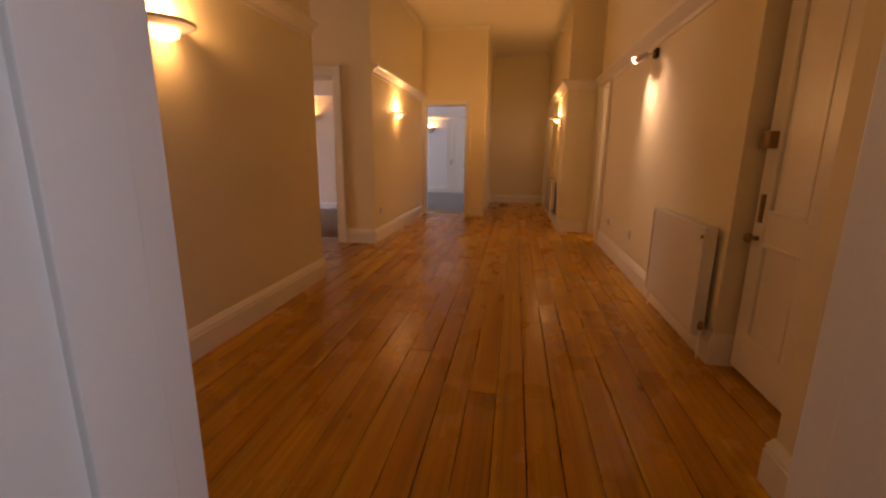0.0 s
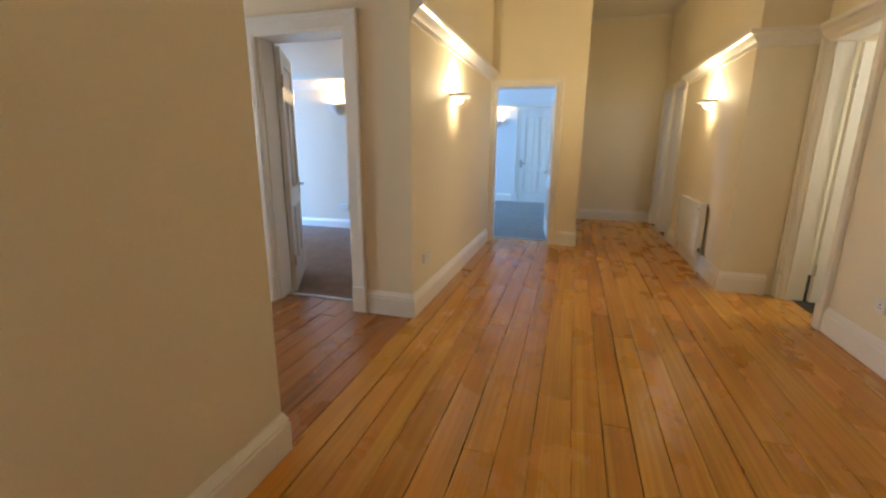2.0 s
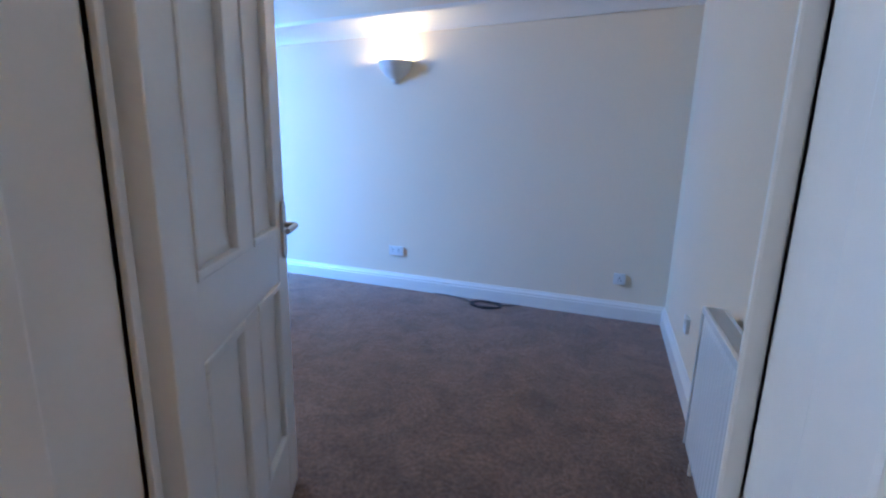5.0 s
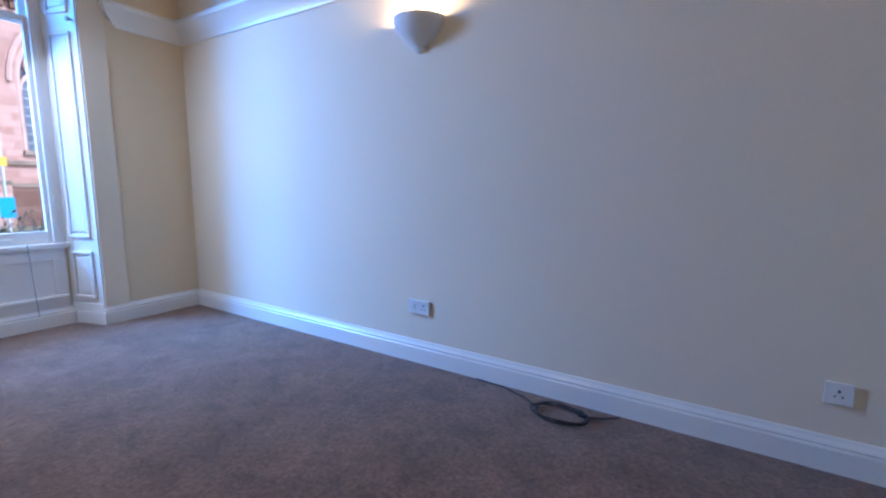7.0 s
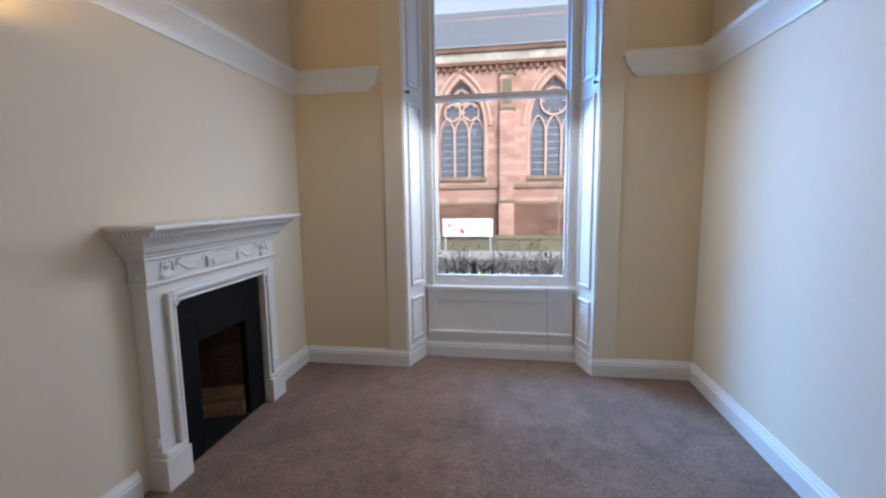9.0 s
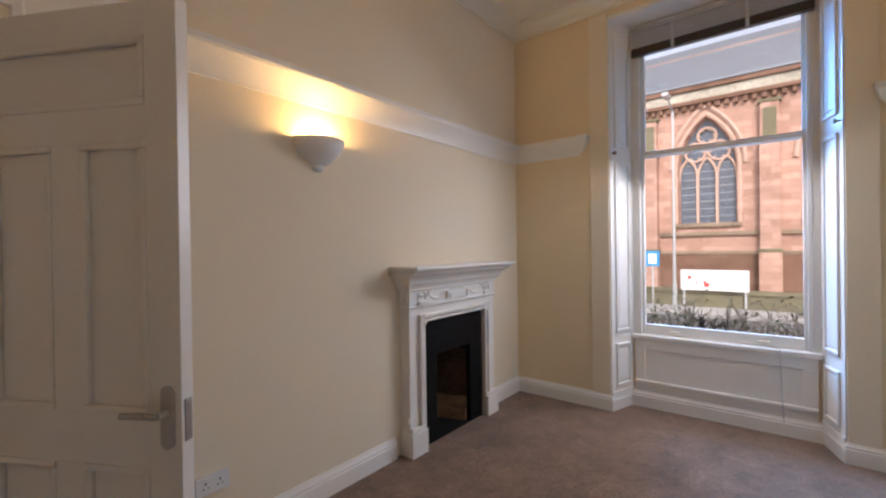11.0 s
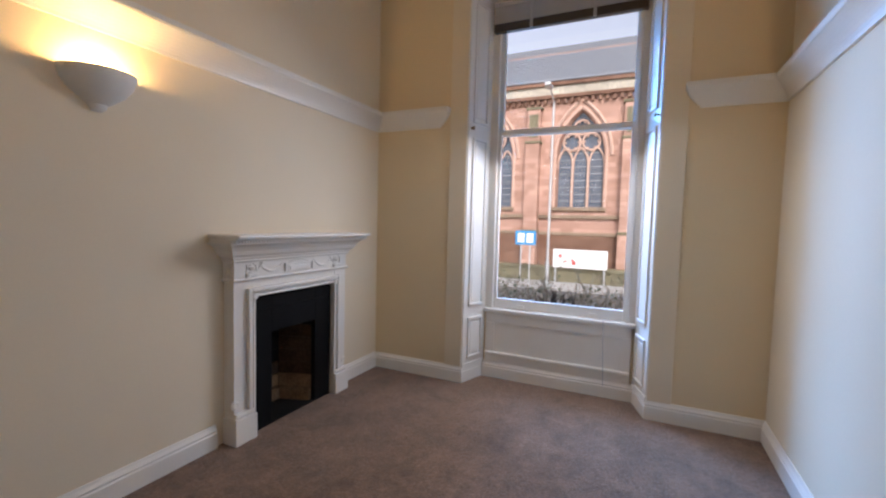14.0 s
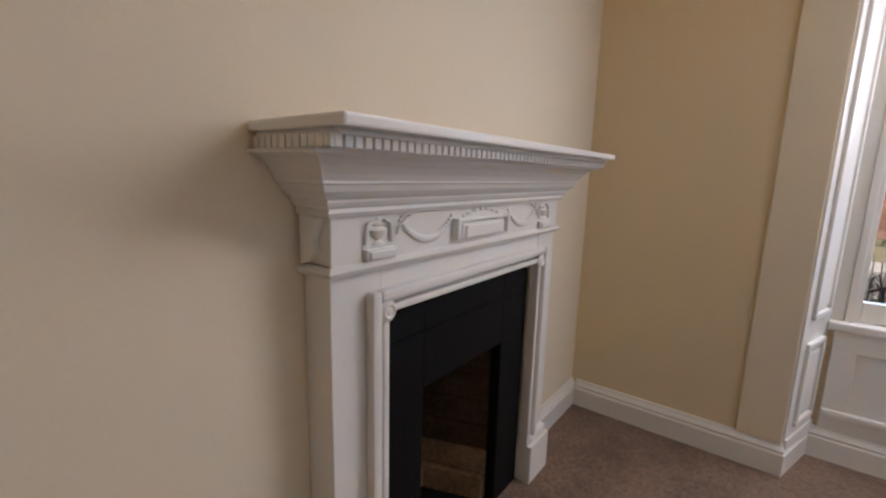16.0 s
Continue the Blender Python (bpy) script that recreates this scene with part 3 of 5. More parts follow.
casing("door_frame_bedroom", "y", 0.02, -1, -1.08, -0.30, 2.15, 0.22, "white moulded door frame of the bedroom")
casing("door_frame_bedroom_inside", "y", 0.243, 1, -1.08, -0.30, 2.15, 0.02, "white moulded door frame inside the bedroom")
casing("door_frame_back_room", "y", 3.08, -1, 0.246, 1.08, 2.12, 0.26, "white moulded door frame at the hall end", 0.075)
casing("door_frame_side", "x", 3.23, -1, 0.79, 1.43, 2.17, 0.17, "white moulded frame of the side doorway", 0.09)
casing("door_frame_corridor", "x", 2.76, -1, 4.0, 4.62, 2.2, 0.22, "white moulded frame of a corridor doorway", 0.09)
casing("door_frame_corridor_end", "x", 2.76, -1, 4.84, 5.4, 2.2, 0.22, "white moulded frame of a corridor doorway", 0.09)
casing("door_frame_south", "y", -4.78, 1, 1.41, 2.50, 2.15, 0.47, "white gloss door frame at the starting doorway")
casing("door_frame_lobby", "x", -2.95, 1, -1.35, -0.42, 2.75, 0.15, "white frame of the glazed lobby door", 0.1)
casing("door_frame_far_room", "y", 7.78, -1, 0.05, 0.82, 2.15, 0.01, "white door frame on the far wall", 0.09)
for n, (x0, x1, y0, y1) in {"threshold_bedroom": (-1.066, -0.314, 0.185, 0.225), "threshold_back_room": (0.262, 1.064, 3.28, 3.32)}.items():
    setting(n, boxes((x0, x1, y0, y1, -0.01, 0.010), bevel=0.003), ALU, "pale metal threshold strip", "threshold")


# ---------- doors ----------
def lever_handle(parent, x, z, side, mat):
    """A lever on a long rounded back plate, on the face of a leaf."""
    bm = bmesh.new()
    y0, y1 = (0.0225, 0.030) if side > 0 else (-0.030, -0.0225)
    rim = [(x + 0.021 * math.cos(a), (z + 0.054 if a < math.pi else z - 0.084) + 0.021 * math.sin(a)) for a in [k * math.pi / 8 + (0.001 if k > 8 else 0) for k in range(17)]]
    fronts = [bm.verts.new((u, y1 if side > 0 else y0, v)) for u, v in rim]
    backs = [bm.verts.new((u, y0 if side > 0 else y1, v)) for u, v in rim]
    bm.faces.new(fronts)
    bm.faces.new(backs[::-1])
    for k in range(len(rim)):
        bm.faces.new((fronts[k], backs[k], backs[(k + 1) % len(rim)], fronts[(k + 1) % len(rim)]))
    bmesh.ops.recalc_face_normals(bm, faces=bm.faces[:])
    plate = part("handle_plate", bm, mat, parent, "long rounded steel plate")
    bm = bmesh.new()
    s = side
    tube([(x, s * 0.028, z), (x, s * 0.062, z), (x - 0.03, s * 0.068, z + 0.002), (x - 0.115, s * 0.064, z - 0.003)], 0.009, 10, bm)
    part("lever", bm, mat, plate, "steel lever handle", True)


def panel_door(name, m, wide, high, label, handle=True, layout="five"):
    ob = thing(name, m, label, "door")
    t = 0.022
    s = 0.105
    mid = wide / 2
    if layout == "five":
        rails = [(0.0, 0.24), (0.78, 0.93), (1.72, 1.82), (high - 0.10, high)]
        cells = [(s, mid - 0.05, 0.24, 0.78), (mid + 0.05, wide - s, 0.24, 0.78), (s, mid - 0.05, 0.93, 1.72), (mid + 0.05, wide - s, 0.93, 1.72), (s, wide - s, 1.82, high - 0.10)]
        munt = [(0.24, 0.78), (0.93, 1.72)]
    else:
        rails = [(0.0, 0.22), (0.75, 0.90), (high - 0.11, high)]
        cells = [(s, mid - 0.05, 0.22, 0.75), (mid + 0.05, wide - s, 0.22, 0.75), (s, mid - 0.05, 0.90, high - 0.11), (mid + 0.05, wide - s, 0.90, high - 0.11)]
        munt = [(0.22, 0.75), (0.90, high - 0.11)]
    for x0, x1 in ((0, s), (wide - s, wide)):
        part("stile", boxes((x0, x1, -t, t, 0.004, high), bevel=0.003), WHITE, ob)
    for z0, z1 in rails:
        part("rail", boxes((s, wide - s, -t + 0.001, t - 0.001, max(z0, 0.004), z1), bevel=0.002), WHITE, ob)
    for z0, z1 in munt:
        part("muntin", boxes((mid - 0.05, mid + 0.05, -t + 0.001, t - 0.001, z0, z1), bevel=0.002), WHITE, ob)
    for x0, x1, z0, z1 in cells:
        p = part("panel", boxes((x0 - 0.004, x1 + 0.004, -0.007, 0.007, z0 - 0.004, z1 + 0.004)), WHITE, ob)
        for y0, y1, q in ((0.006, 0.026, 1), (-0.026, -0.006, -1)):
            bm = bmesh.new()
            w = 0.022
            for r in ((x0, x1, z0, z0 + w), (x0, x1, z1 - w, z1), (x0, x0 + w, z0 + w, z1 - w), (x1 - w, x1, z0 + w, z1 - w)):
                box(bm, r[0], r[1], y0, y1, r[2], r[3], 0.007)
            part("panel_moulding", bm, WHITE, p)
    if handle:
        for side in (1, -1):
            lever_handle(ob, wide - 0.042, 0.945, side, STEEL)
        part("latch_plate", boxes((wide - 0.001, wide + 0.004, -0.012, 0.012, 0.86, 0.98), bevel=0.001), STEEL, ob, "steel latch plate in the door edge")
    for z in (0.3, 1.85):
        bm = bmesh.new()
        rod(bm, (-0.004, -t - 0.004, z - 0.05), (-0.004, -t - 0.004, z + 0.05), 0.007)
        part("hinge", bm, STEEL, ob, "painted steel butt hinge")
    return ob


panel_door("panelled_door", pose(-1.062, 0.27, 0, 0, 0, 119), 0.76, 2.12, "white gloss panelled door standing open into the carpeted bedroom")
panel_door("panelled_door", pose(1.062, 3.37, 0, 0, 0, 97), 0.79, 2.09, "white panelled door open into the far room", layout="four")
panel_door("panelled_door", pose(0.80, 7.752, 0, 0, 0, 180), 0.73, 2.13, "closed white panelled door on the far room wall", layout="four")
panel_door("panelled_door", pose(3.43, 1.41, 0, 0, 0, 3), 0.62, 2.14, "white panelled side door standing open off the hall", layout="four")
panel_door("panelled_door", pose(3.0, 4.60, 0, 0, 0, 20), 0.6, 2.17, "white panelled corridor door standing open", layout="four")

# entrance door in its recess
ob = panel_door("entrance_door", pose(3.352, -3.83, 0.02, 0, 0, 90), 0.94, 2.08, "cream-white panelled entrance door with brass locks, closed", handle=False, layout="four")
part("night_latch", boxes((0.845, 0.932, 0.022, 0.065, 1.235, 1.32), bevel=0.006), BRASS, ob, "dark brass night latch")
part("lock_plate", boxes((0.865, 0.90, 0.022, 0.030, 0.85, 1.00), bevel=0.003), BRASS, ob, "worn brass lock plate")
part("door_knob", lathe([(0, 0), (0.012, 0), (0.012, 0.03), (0.028, 0.04), (0.028, 0.055), (0.016, 0.065), (0, 0.066)], 18), BRASS, ob, "round dark brass knob", True).matrix_local = pose(0.88, 0.022, 0.765, -90)

# glazed lobby door with a light over it
ob = thing("glazed_lobby_door", pose(-3.03, -1.335, 0), "white half-glazed lobby door, daylight behind it", "door")
for y0, y1 in ((0.0, 0.12), (0.80, 0.90)):
    part("stile", boxes((-0.022, 0.022, y0, y1, 0.005, 2.25), bevel=0.004), WHITE, ob)
for z0, z1 in ((0.005, 0.22), (0.62, 0.76), (2.13, 2.25)):
    part("rail", boxes((-0.021, 0.021, 0.12, 0.80, z0, z1), bevel=0.003), WHITE, ob)
part("panel", boxes((-0.008, 0.008, 0.115, 0.785, 0.21, 0.63)), WHITE, ob)
part("panel_moulding", boxes((0.006, 0.026, 0.12, 0.78, 0.22, 0.245), (0.006, 0.026, 0.12, 0.78, 0.595, 0.62), (0.006, 0.026, 0.12, 0.145, 0.245, 0.595), (0.006, 0.026, 0.755, 0.78, 0.245, 0.595), bevel=0.006), WHITE, ob)
part("glass_pane", boxes((-0.003, 0.003, 0.115, 0.805, 0.755, 2.135)), FROSTED, ob, "large clear glass pane").visible_shadow = False
part("kick_board", boxes((0.0225, 0.032, 0.02, 0.88, 0.03, 0.12), bevel=0.003), WHITE, ob)
setting("transom_lobby", boxes((-3.06, -2.98, -1.335, -0.435, 2.28, 2.36), bevel=0.008), WHITE, "white transom bar over the lobby door", "transom")
tagged(new("window_transom", mesh_of("window_transom", boxes((-3.033, -3.027, -1.335, -0.435, 2.36, 2.735)), FROSTED)), "clear glass light over the lobby door", "window", kind="structure").visible_shadow = False
setting("wall_vestibule", boxes((-4.3, -4.2, -1.75, 0.02, 0, TOP), (-4.2, -3.1, -1.85, -1.75, 0, TOP)), WHITE, "white vestibule wall beyond the lobby door", "wall")
setting("floor_vestibule", boxes((-4.2, -3.1, -1.75, 0.02, -0.05, 0.0)), PAVING, "pale vestibule floor", "floor")
setting("ceiling_vestibule", boxes((-4.3, -3.1, -1.85, 0.02, TOP, TOP + 0.1)), CEILING, "pale vestibule ceiling", "ceiling")


# ---------- the bedroom window ----------
win = tagged(thing("window_1", pose(-4.98, 1.845, 0), "tall white sash window with panelled shutters, daylight outside", "window"), kind="structure")
hw = 0.625
for y0, y1 in ((-hw, -hw + 0.05), (hw - 0.05, hw)):
    part("window_frame", boxes((-0.10, 0.075, y0, y1, 0.60, 3.32), bevel=0.006), WHITE, win)
part("window_frame", boxes((-0.10, 0.074, -hw + 0.05, hw - 0.05, 3.26, 3.32), bevel=0.006), WHITE, win)
part("window_sill", boxes((-0.12, 0.115, -hw, hw, 0.585, 0.622), bevel=0.008), WHITE, win)
part("parting_bead", boxes((0.055, 0.085, -hw + 0.05, -hw + 0.075, 0.622, 3.26), (0.055, 0.085, hw - 0.075, hw - 0.05, 0.622, 3.26), bevel=0.004), WHITE, win)


def sash(name, x, z0, z1, low, high):
    s = part(name, boxes((x - 0.02, x + 0.02, -hw + 0.05, -hw + 0.098, z0, z1), (x - 0.02, x + 0.02, hw - 0.098, hw - 0.05, z0, z1),
                         (x - 0.0195, x + 0.0195, -hw + 0.098, hw - 0.098, z0, z0 + low), (x - 0.0195, x + 0.0195, -hw + 0.098, hw - 0.098, z1 - high, z1), bevel=0.005), WHITE, win, "white painted sliding sash")
    g = part("pane", boxes((x - 0.003, x + 0.003, -hw + 0.094, hw - 0.094, z0 + low - 0.004, z1 - high + 0.004)), GLASS, s)
    g.visible_shadow = False
    return s


lower = sash("lower_sash", 0.030, 0.625, 2.198, 0.085, 0.042)
sash("upper_sash", -0.022, 2.153, 3.255, 0.042, 0.06)
for y in (-0.3, 0.3):
    part("sash_lift", boxes((0.050, 0.068, y - 0.03, y + 0.03, 0.652, 0.668), bevel=0.004), WHITE, lower, "small painted sash lift")

# panelled shutter boxes on the splays
for s in (-1, 1):
    sh = part("shutter", prism([(0.075, s * 0.62), (0.36, s * 0.715), (0.352, s * 0.739), (0.075, s * 0.646)][::s], 0.142, 3.30), WHITE, win, "white panelled shutter folded into the splay")
    way = Vector((0.285, s * 0.095, 0)).normalized()
    out = Vector((way.y, -way.x, 0)) * s
    for z0, z1 in ((0.20, 0.56), (0.66, 2.10), (2.22, 3.22)):
        bm = bmesh.new()
        w = 0.024
        for u0, u1, a, b in ((0.05, 0.245, z0, z0 + w), (0.05, 0.245, z1 - w, z1), (0.05, 0.05 + w, z0 + w, z1 - w), (0.245 - w, 0.245, z0 + w, z1 - w)):
            box(bm, u0, u1, -0.006, 0.014, a, b, 0.006)
        box(bm, 0.085, 0.21, -0.004, 0.008, z0 + 0.045, z1 - 0.045, 0.004)
        turn = Matrix((way, -out if s > 0 else -out, (0, 0, 1))).transposed().to_4x4()
        bmesh.ops.transform(bm, matrix=Matrix.Translation((0.075, s * 0.62, 0)) @ turn @ Matrix.Diagonal((1, -1, 1, 1)), verts=bm.verts[:])
        bmesh.ops.recalc_face_normals(bm, faces=bm.faces[:])
        part("shutter_panel", bm, WHITE, sh)
    bm = lathe([(0, 0), (0.008, 0), (0.008, 0.018), (0.016, 0.024), (0.016, 0.032), (0, 0.036)], 14)
    k = part("shutter_knob", bm, BRASS, sh, "small dark shutter knob", True)
    p = Vector((0.075, s * 0.62, 2.17)) + way * 0.27
    k.matrix_local = Matrix.Translation(p) @ out.to_track_quat("Z", "Y").to_matrix().to_4x4()
    part("plinth_block", prism([(0.075, s * 0.612), (0.364, s * 0.708), (0.352, s * 0.742), (0.075, s * 0.66)][::s], 0.0, 0.16), WHITE, win)
    y0, y1 = sorted((s * 0.725, s * 0.88))
    part("architrave", boxes((0.36, 0.372, y0, y1, 0.14, TOP - 0.13), bevel=0.004), CREAM, win, "flat cream-painted band beside the window")
part("head_lining", prism([(0.075, -0.62), (0.36, -0.715), (0.36, 0.715), (0.075, 0.62)], 3.285, 3.318), WHITE, win)
part("apron_panel", boxes((0.08, 0.094, -0.60, 0.60, 0.14, 0.585), (0.094, 0.104, -0.60, 0.60, 0.50, 0.585), (0.094, 0.104, -0.60, 0.60, 0.14, 0.235), (0.094, 0.104, -0.60, -0.52, 0.235, 0.50), (0.094, 0.104, 0.52, 0.60, 0.235, 0.50), bevel=0.003), WHITE, win, "white panel under the sill")
part("apron_moulding", boxes((0.094, 0.118, -0.60, 0.60, 0.205, 0.235), bevel=0.008), WHITE, win)

# rolled-up venetian blind at the head
bl = thing("venetian_blind", pose(-4.88, 1.845, 3.0), "grey venetian blind pulled up, with a dark bottom rail", "blind")
part("head_rail", boxes((-0.03, 0.03, -0.60, 0.60, 0.215, 0.252), bevel=0.003), BLIND, bl)
for k in range(12):
    part("slat", boxes((-0.025 + 0.001 * (k % 3), 0.025 + 0.001 * (k % 3), -0.598, 0.598, 0.085 + k * 0.0105, 0.0925 + k * 0.0105)), BLIND, bl)
part("bottom_rail", boxes((-0.028, 0.028, -0.60, 0.60, 0.012, 0.08), bevel=0.006), BLIND_RAIL, bl, "dark brown bottom rail")
for y in (-0.28, 0.22):
    part("tape", boxes((0.0285, 0.031, y - 0.012, y + 0.012, 0.01, 0.214)), BLIND, bl)
cord = thing("blind_cord", pose(-4.862, 2.255, 0.10), "thin grey blind cord hanging below the sill", "cord")
part("cord", tube([(0.0, 0.0, 0.0), (0.006, -0.012, 0.25), (0.010, -0.02, 0.53)], 0.003, 6), BLIND, cord)


# ---------- fireplace ----------
fp = thing("fireplace", pose(-3.521, 0.24, 0) @ Matrix.Diagonal((1, 1, 0.979, 1)), "white painted timber fireplace surround with a black cast-iron insert", "fireplace")
for s in (-1, 1):
    jx = s * 0.455
    part("plinth", boxes((jx - 0.078, jx + 0.078, 0.001, 0.118, 0.004, 0.165), bevel=0.004), WHITE, fp)
    part("plinth_cap", boxes((jx - 0.070, jx + 0.070, 0.001, 0.108, 0.165, 0.20), bevel=0.014), WHITE, fp)
    part("pilaster", boxes((jx - 0.066, jx + 0.066, 0.001, 0.085, 0.20, 1.02), bevel=0.003), WHITE, fp)
    x0, x1 = sorted((s * 0.405, s * 0.432))
    part("inner_moulding", boxes((x0, x1, 0.085, 0.112, 0.20, 0.965), bevel=0.009), WHITE, fp)
    x0, x1 = sorted((s * 0.374, s * 0.392))
    part("inner_bead", boxes((x0, x1, 0.06, 0.102, 0.165, 0.925), bevel=0.007), WHITE, fp)
    bm = lathe([(0, -0.004), (0.022, -0.004), (0.026, 0.004), (0.016, 0.012), (0.010, 0.008), (0, 0.014)], 16)
    part("corner_roundel", bm, WHITE, fp, "", True).matrix_local = pose(s * 0.383, 0.100, 0.914, -90)
    bm = lathe([(0, 0), (0.030, 0.0), (0.034, 0.010), (0.020, 0.020), (0, 0.016)], 14)
    part("scroll", bm, WHITE, fp, "", True).matrix_local = pose(s * 0.505, 0.068, 0.25, -90)
    # bracket under the shelf's end
    bm = run([(s * 0.521, 0.0), (s * 0.521, 0.085)][::s], [(0, 1.02), (0.018, 1.02), (0.022, 1.035), (0, 1.035)])
    part("side_band", bm, WHITE, fp)
part("header", boxes((-0.389, 0.389, 0.001, 0.084, 0.925, 1.02), bevel=0.003), WHITE, fp)
part("header_moulding", boxes((-0.404, 0.404, 0.084, 0.112, 0.938, 0.965), bevel=0.009), WHITE, fp)
part("header_bead", boxes((-0.372, 0.372, 0.06, 0.102, 0.907, 0.925), bevel=0.007), WHITE, fp)
part("frieze", boxes((-0.521, 0.521, 0.001, 0.090, 1.02, 1.140), bevel=0.003), WHITE, fp)
band = [(0, 1.012), (0.010, 1.012), (0.016, 1.022), (0.006, 1.032), (0, 1.032)]
part("frieze_band", run([(0.521, 0.0), (0.521, 0.09), (-0.521, 0.09), (-0.521, 0.0)], [(-d, h) for d, h in band][::-1]), WHITE, fp)
bed = [(0, 1.130), (0.009, 1.130), (0.015, 1.139), (0.011, 1.147), (0.019, 1.151), (0.024, 1.160), (0.024, 1.165), (0.034, 1.170), (0.046, 1.181), (0.050, 1.194), (0.056, 1.196), (0.056, 1.201), (0.062, 1.213), (0.072, 1.228), (0.088, 1.241), (0.104, 1.246), (0.106, 1.252), (0, 1.252)]
part("bed_moulding", run([(0.521, 0.0), (0.521, 0.09), (-0.521, 0.09), (-0.521, 0.0)], [(-d, h) for d, h in bed][::-1]), WHITE, fp)
for k in range(62):
    x = -0.604 + k * 1.208 / 61
    part("dentil", boxes((x - 0.0068, x + 0.0068, 0.0, 0.222, 1.254, 1.274)), WHITE, fp)
for s in (-1, 1):
    for k in range(11):
        y = 0.016 + k * 0.0198
        x0, x1 = sorted((s * 0.6095, s * 0.618))
        part("dentil", boxes((x0, x1, y - 0.0068, y + 0.0068, 1.254, 1.274)), WHITE, fp)
part("mantel_shelf", boxes((-0.6235, 0.6235, 0.001, 0.258, 1.282, 1.302), (-0.61, 0.61, 0.001, 0.232, 1.272, 1.283), bevel=0.005), WHITE, fp, "projecting moulded mantel shelf")
part("shelf_underside", boxes((-0.608, 0.608, 0.001, 0.21, 1.252, 1.274)), WHITE, fp)


def bumps(points, r, y=0.092):
    bm = bmesh.new()
    for (x, z, k) in points:
        bmesh.ops.create_icosphere(bm, subdivisions=2, radius=r * k, matrix=Matrix.Translation((x, y, z)) @ Matrix.Diagonal((1, 0.55, 1, 1)))
    return bm


for s in (-1, 1):
    u = s * 0.40
    bm = lathe([(0, 0), (0.020, 0), (0.016, 0.006), (0.006, 0.012), (0.022, 0.026), (0.026, 0.042), (0.012, 0.052), (0.016, 0.058), (0.006, 0.066), (0.008, 0.074), (0, 0.082)], 16)
    bmesh.ops.transform(bm, matrix=Matrix.Translation((u, 0.088, 1.078)) @ Matrix.Diagonal((1, 0.6, 1, 1)), verts=bm.verts[:])
    urn = part("urn", bm, WHITE, fp, "urn in low relief", True)
    part("urn_plinth", boxes((u - 0.042, u + 0.042, 0.088, 0.104, 1.036, 1.070), (u - 0.036, u + 0.036, 0.09, 0.110, 1.042, 1.064), bevel=0.003), WHITE, urn)
    for q in (-1, 1):
        part("urn_handle", tube([(u + q * 0.012, 0.096, 1.146), (u + q * 0.032, 0.094, 1.140), (u + q * 0.036, 0.094, 1.112), (u + q * 0.038, 0.094, 1.082)], 0.005, 8), WHITE, urn, "", True)
    pts = []
    for k in range(21):
        f = k / 20
        x = s * (0.335 - 0.19 * f)
        pts.append((x, 1.140 - 0.068 * 4 * f * (1 - f), 0.6 + 0.7 * math.sin(math.pi * f)))
    part("garland", bumps(pts, 0.0105), WHITE, fp, "leafy garland in low relief", True)
    part("ribbon", tube([(s * 0.335, 0.094, 1.150), (s * 0.318, 0.096, 1.160), (s * 0.300, 0.094, 1.152), (s * 0.322, 0.095, 1.143), (s * 0.340, 0.094, 1.125), (s * 0.345, 0.094, 1.10)], 0.004, 6), WHITE, fp, "", True)
    part("console", boxes(tuple(sorted((s * 0.118, s * 0.136))) + (0.088, 0.108, 1.052, 1.128), bevel=0.005), WHITE, fp)
part("tablet", boxes((-0.108, 0.108, 0.088, 0.102, 1.048, 1.108), (-0.094, 0.094, 0.09, 0.108, 1.056, 1.100), (-0.128, 0.128, 0.088, 0.106, 1.114, 1.124), bevel=0.003), WHITE, fp, "raised tablet in the frieze")
part("swag", bumps([(-0.09 + 0.009 * k, 1.134 + 0.022 * math.sin(math.pi * k / 20), 0.7 + 0.4 * math.sin(k * 1.9)) for k in range(21)], 0.009), WHITE, fp, "", True)

# the relief sits low on the frieze
for o in list(fp.children):
    if o.name.split(".")[0] in ("urn", "garland", "ribbon", "console", "tablet", "swag"):
        o.matrix_local = Matrix.Translation((0, 0, 1.022)) @ Matrix.Diagonal((1, 1, 0.76, 1)) @ Matrix.Translation((0, 0, -1.022))
for s in (-1, 1):  # carved ears on the sides
    ear = [(0.0, 1.032), (0.030, 1.040), (0.048, 1.062), (0.040, 1.084), (0.052, 1.104), (0.066, 1.128), (0.0, 1.131)]
    bm = bmesh.new()
    lo = [bm.verts.new((s * 0.522, 0.012 + y, z)) for y, z in ear]
    hi = [bm.verts.new((s * 0.536, 0.014 + y * 0.9, z)) for y, z in ear]
    bm.faces.new(lo)
    bm.faces.new(hi[::-1])
    for k in range(len(ear)):
        bm.faces.new((lo[k], lo[(k + 1) % len(ear)], hi[(k + 1) % len(ear)], hi[k]))
    bmesh.ops.recalc_face_normals(bm, faces=bm.faces[:])
    part("carved_ear", bm, WHITE, fp)

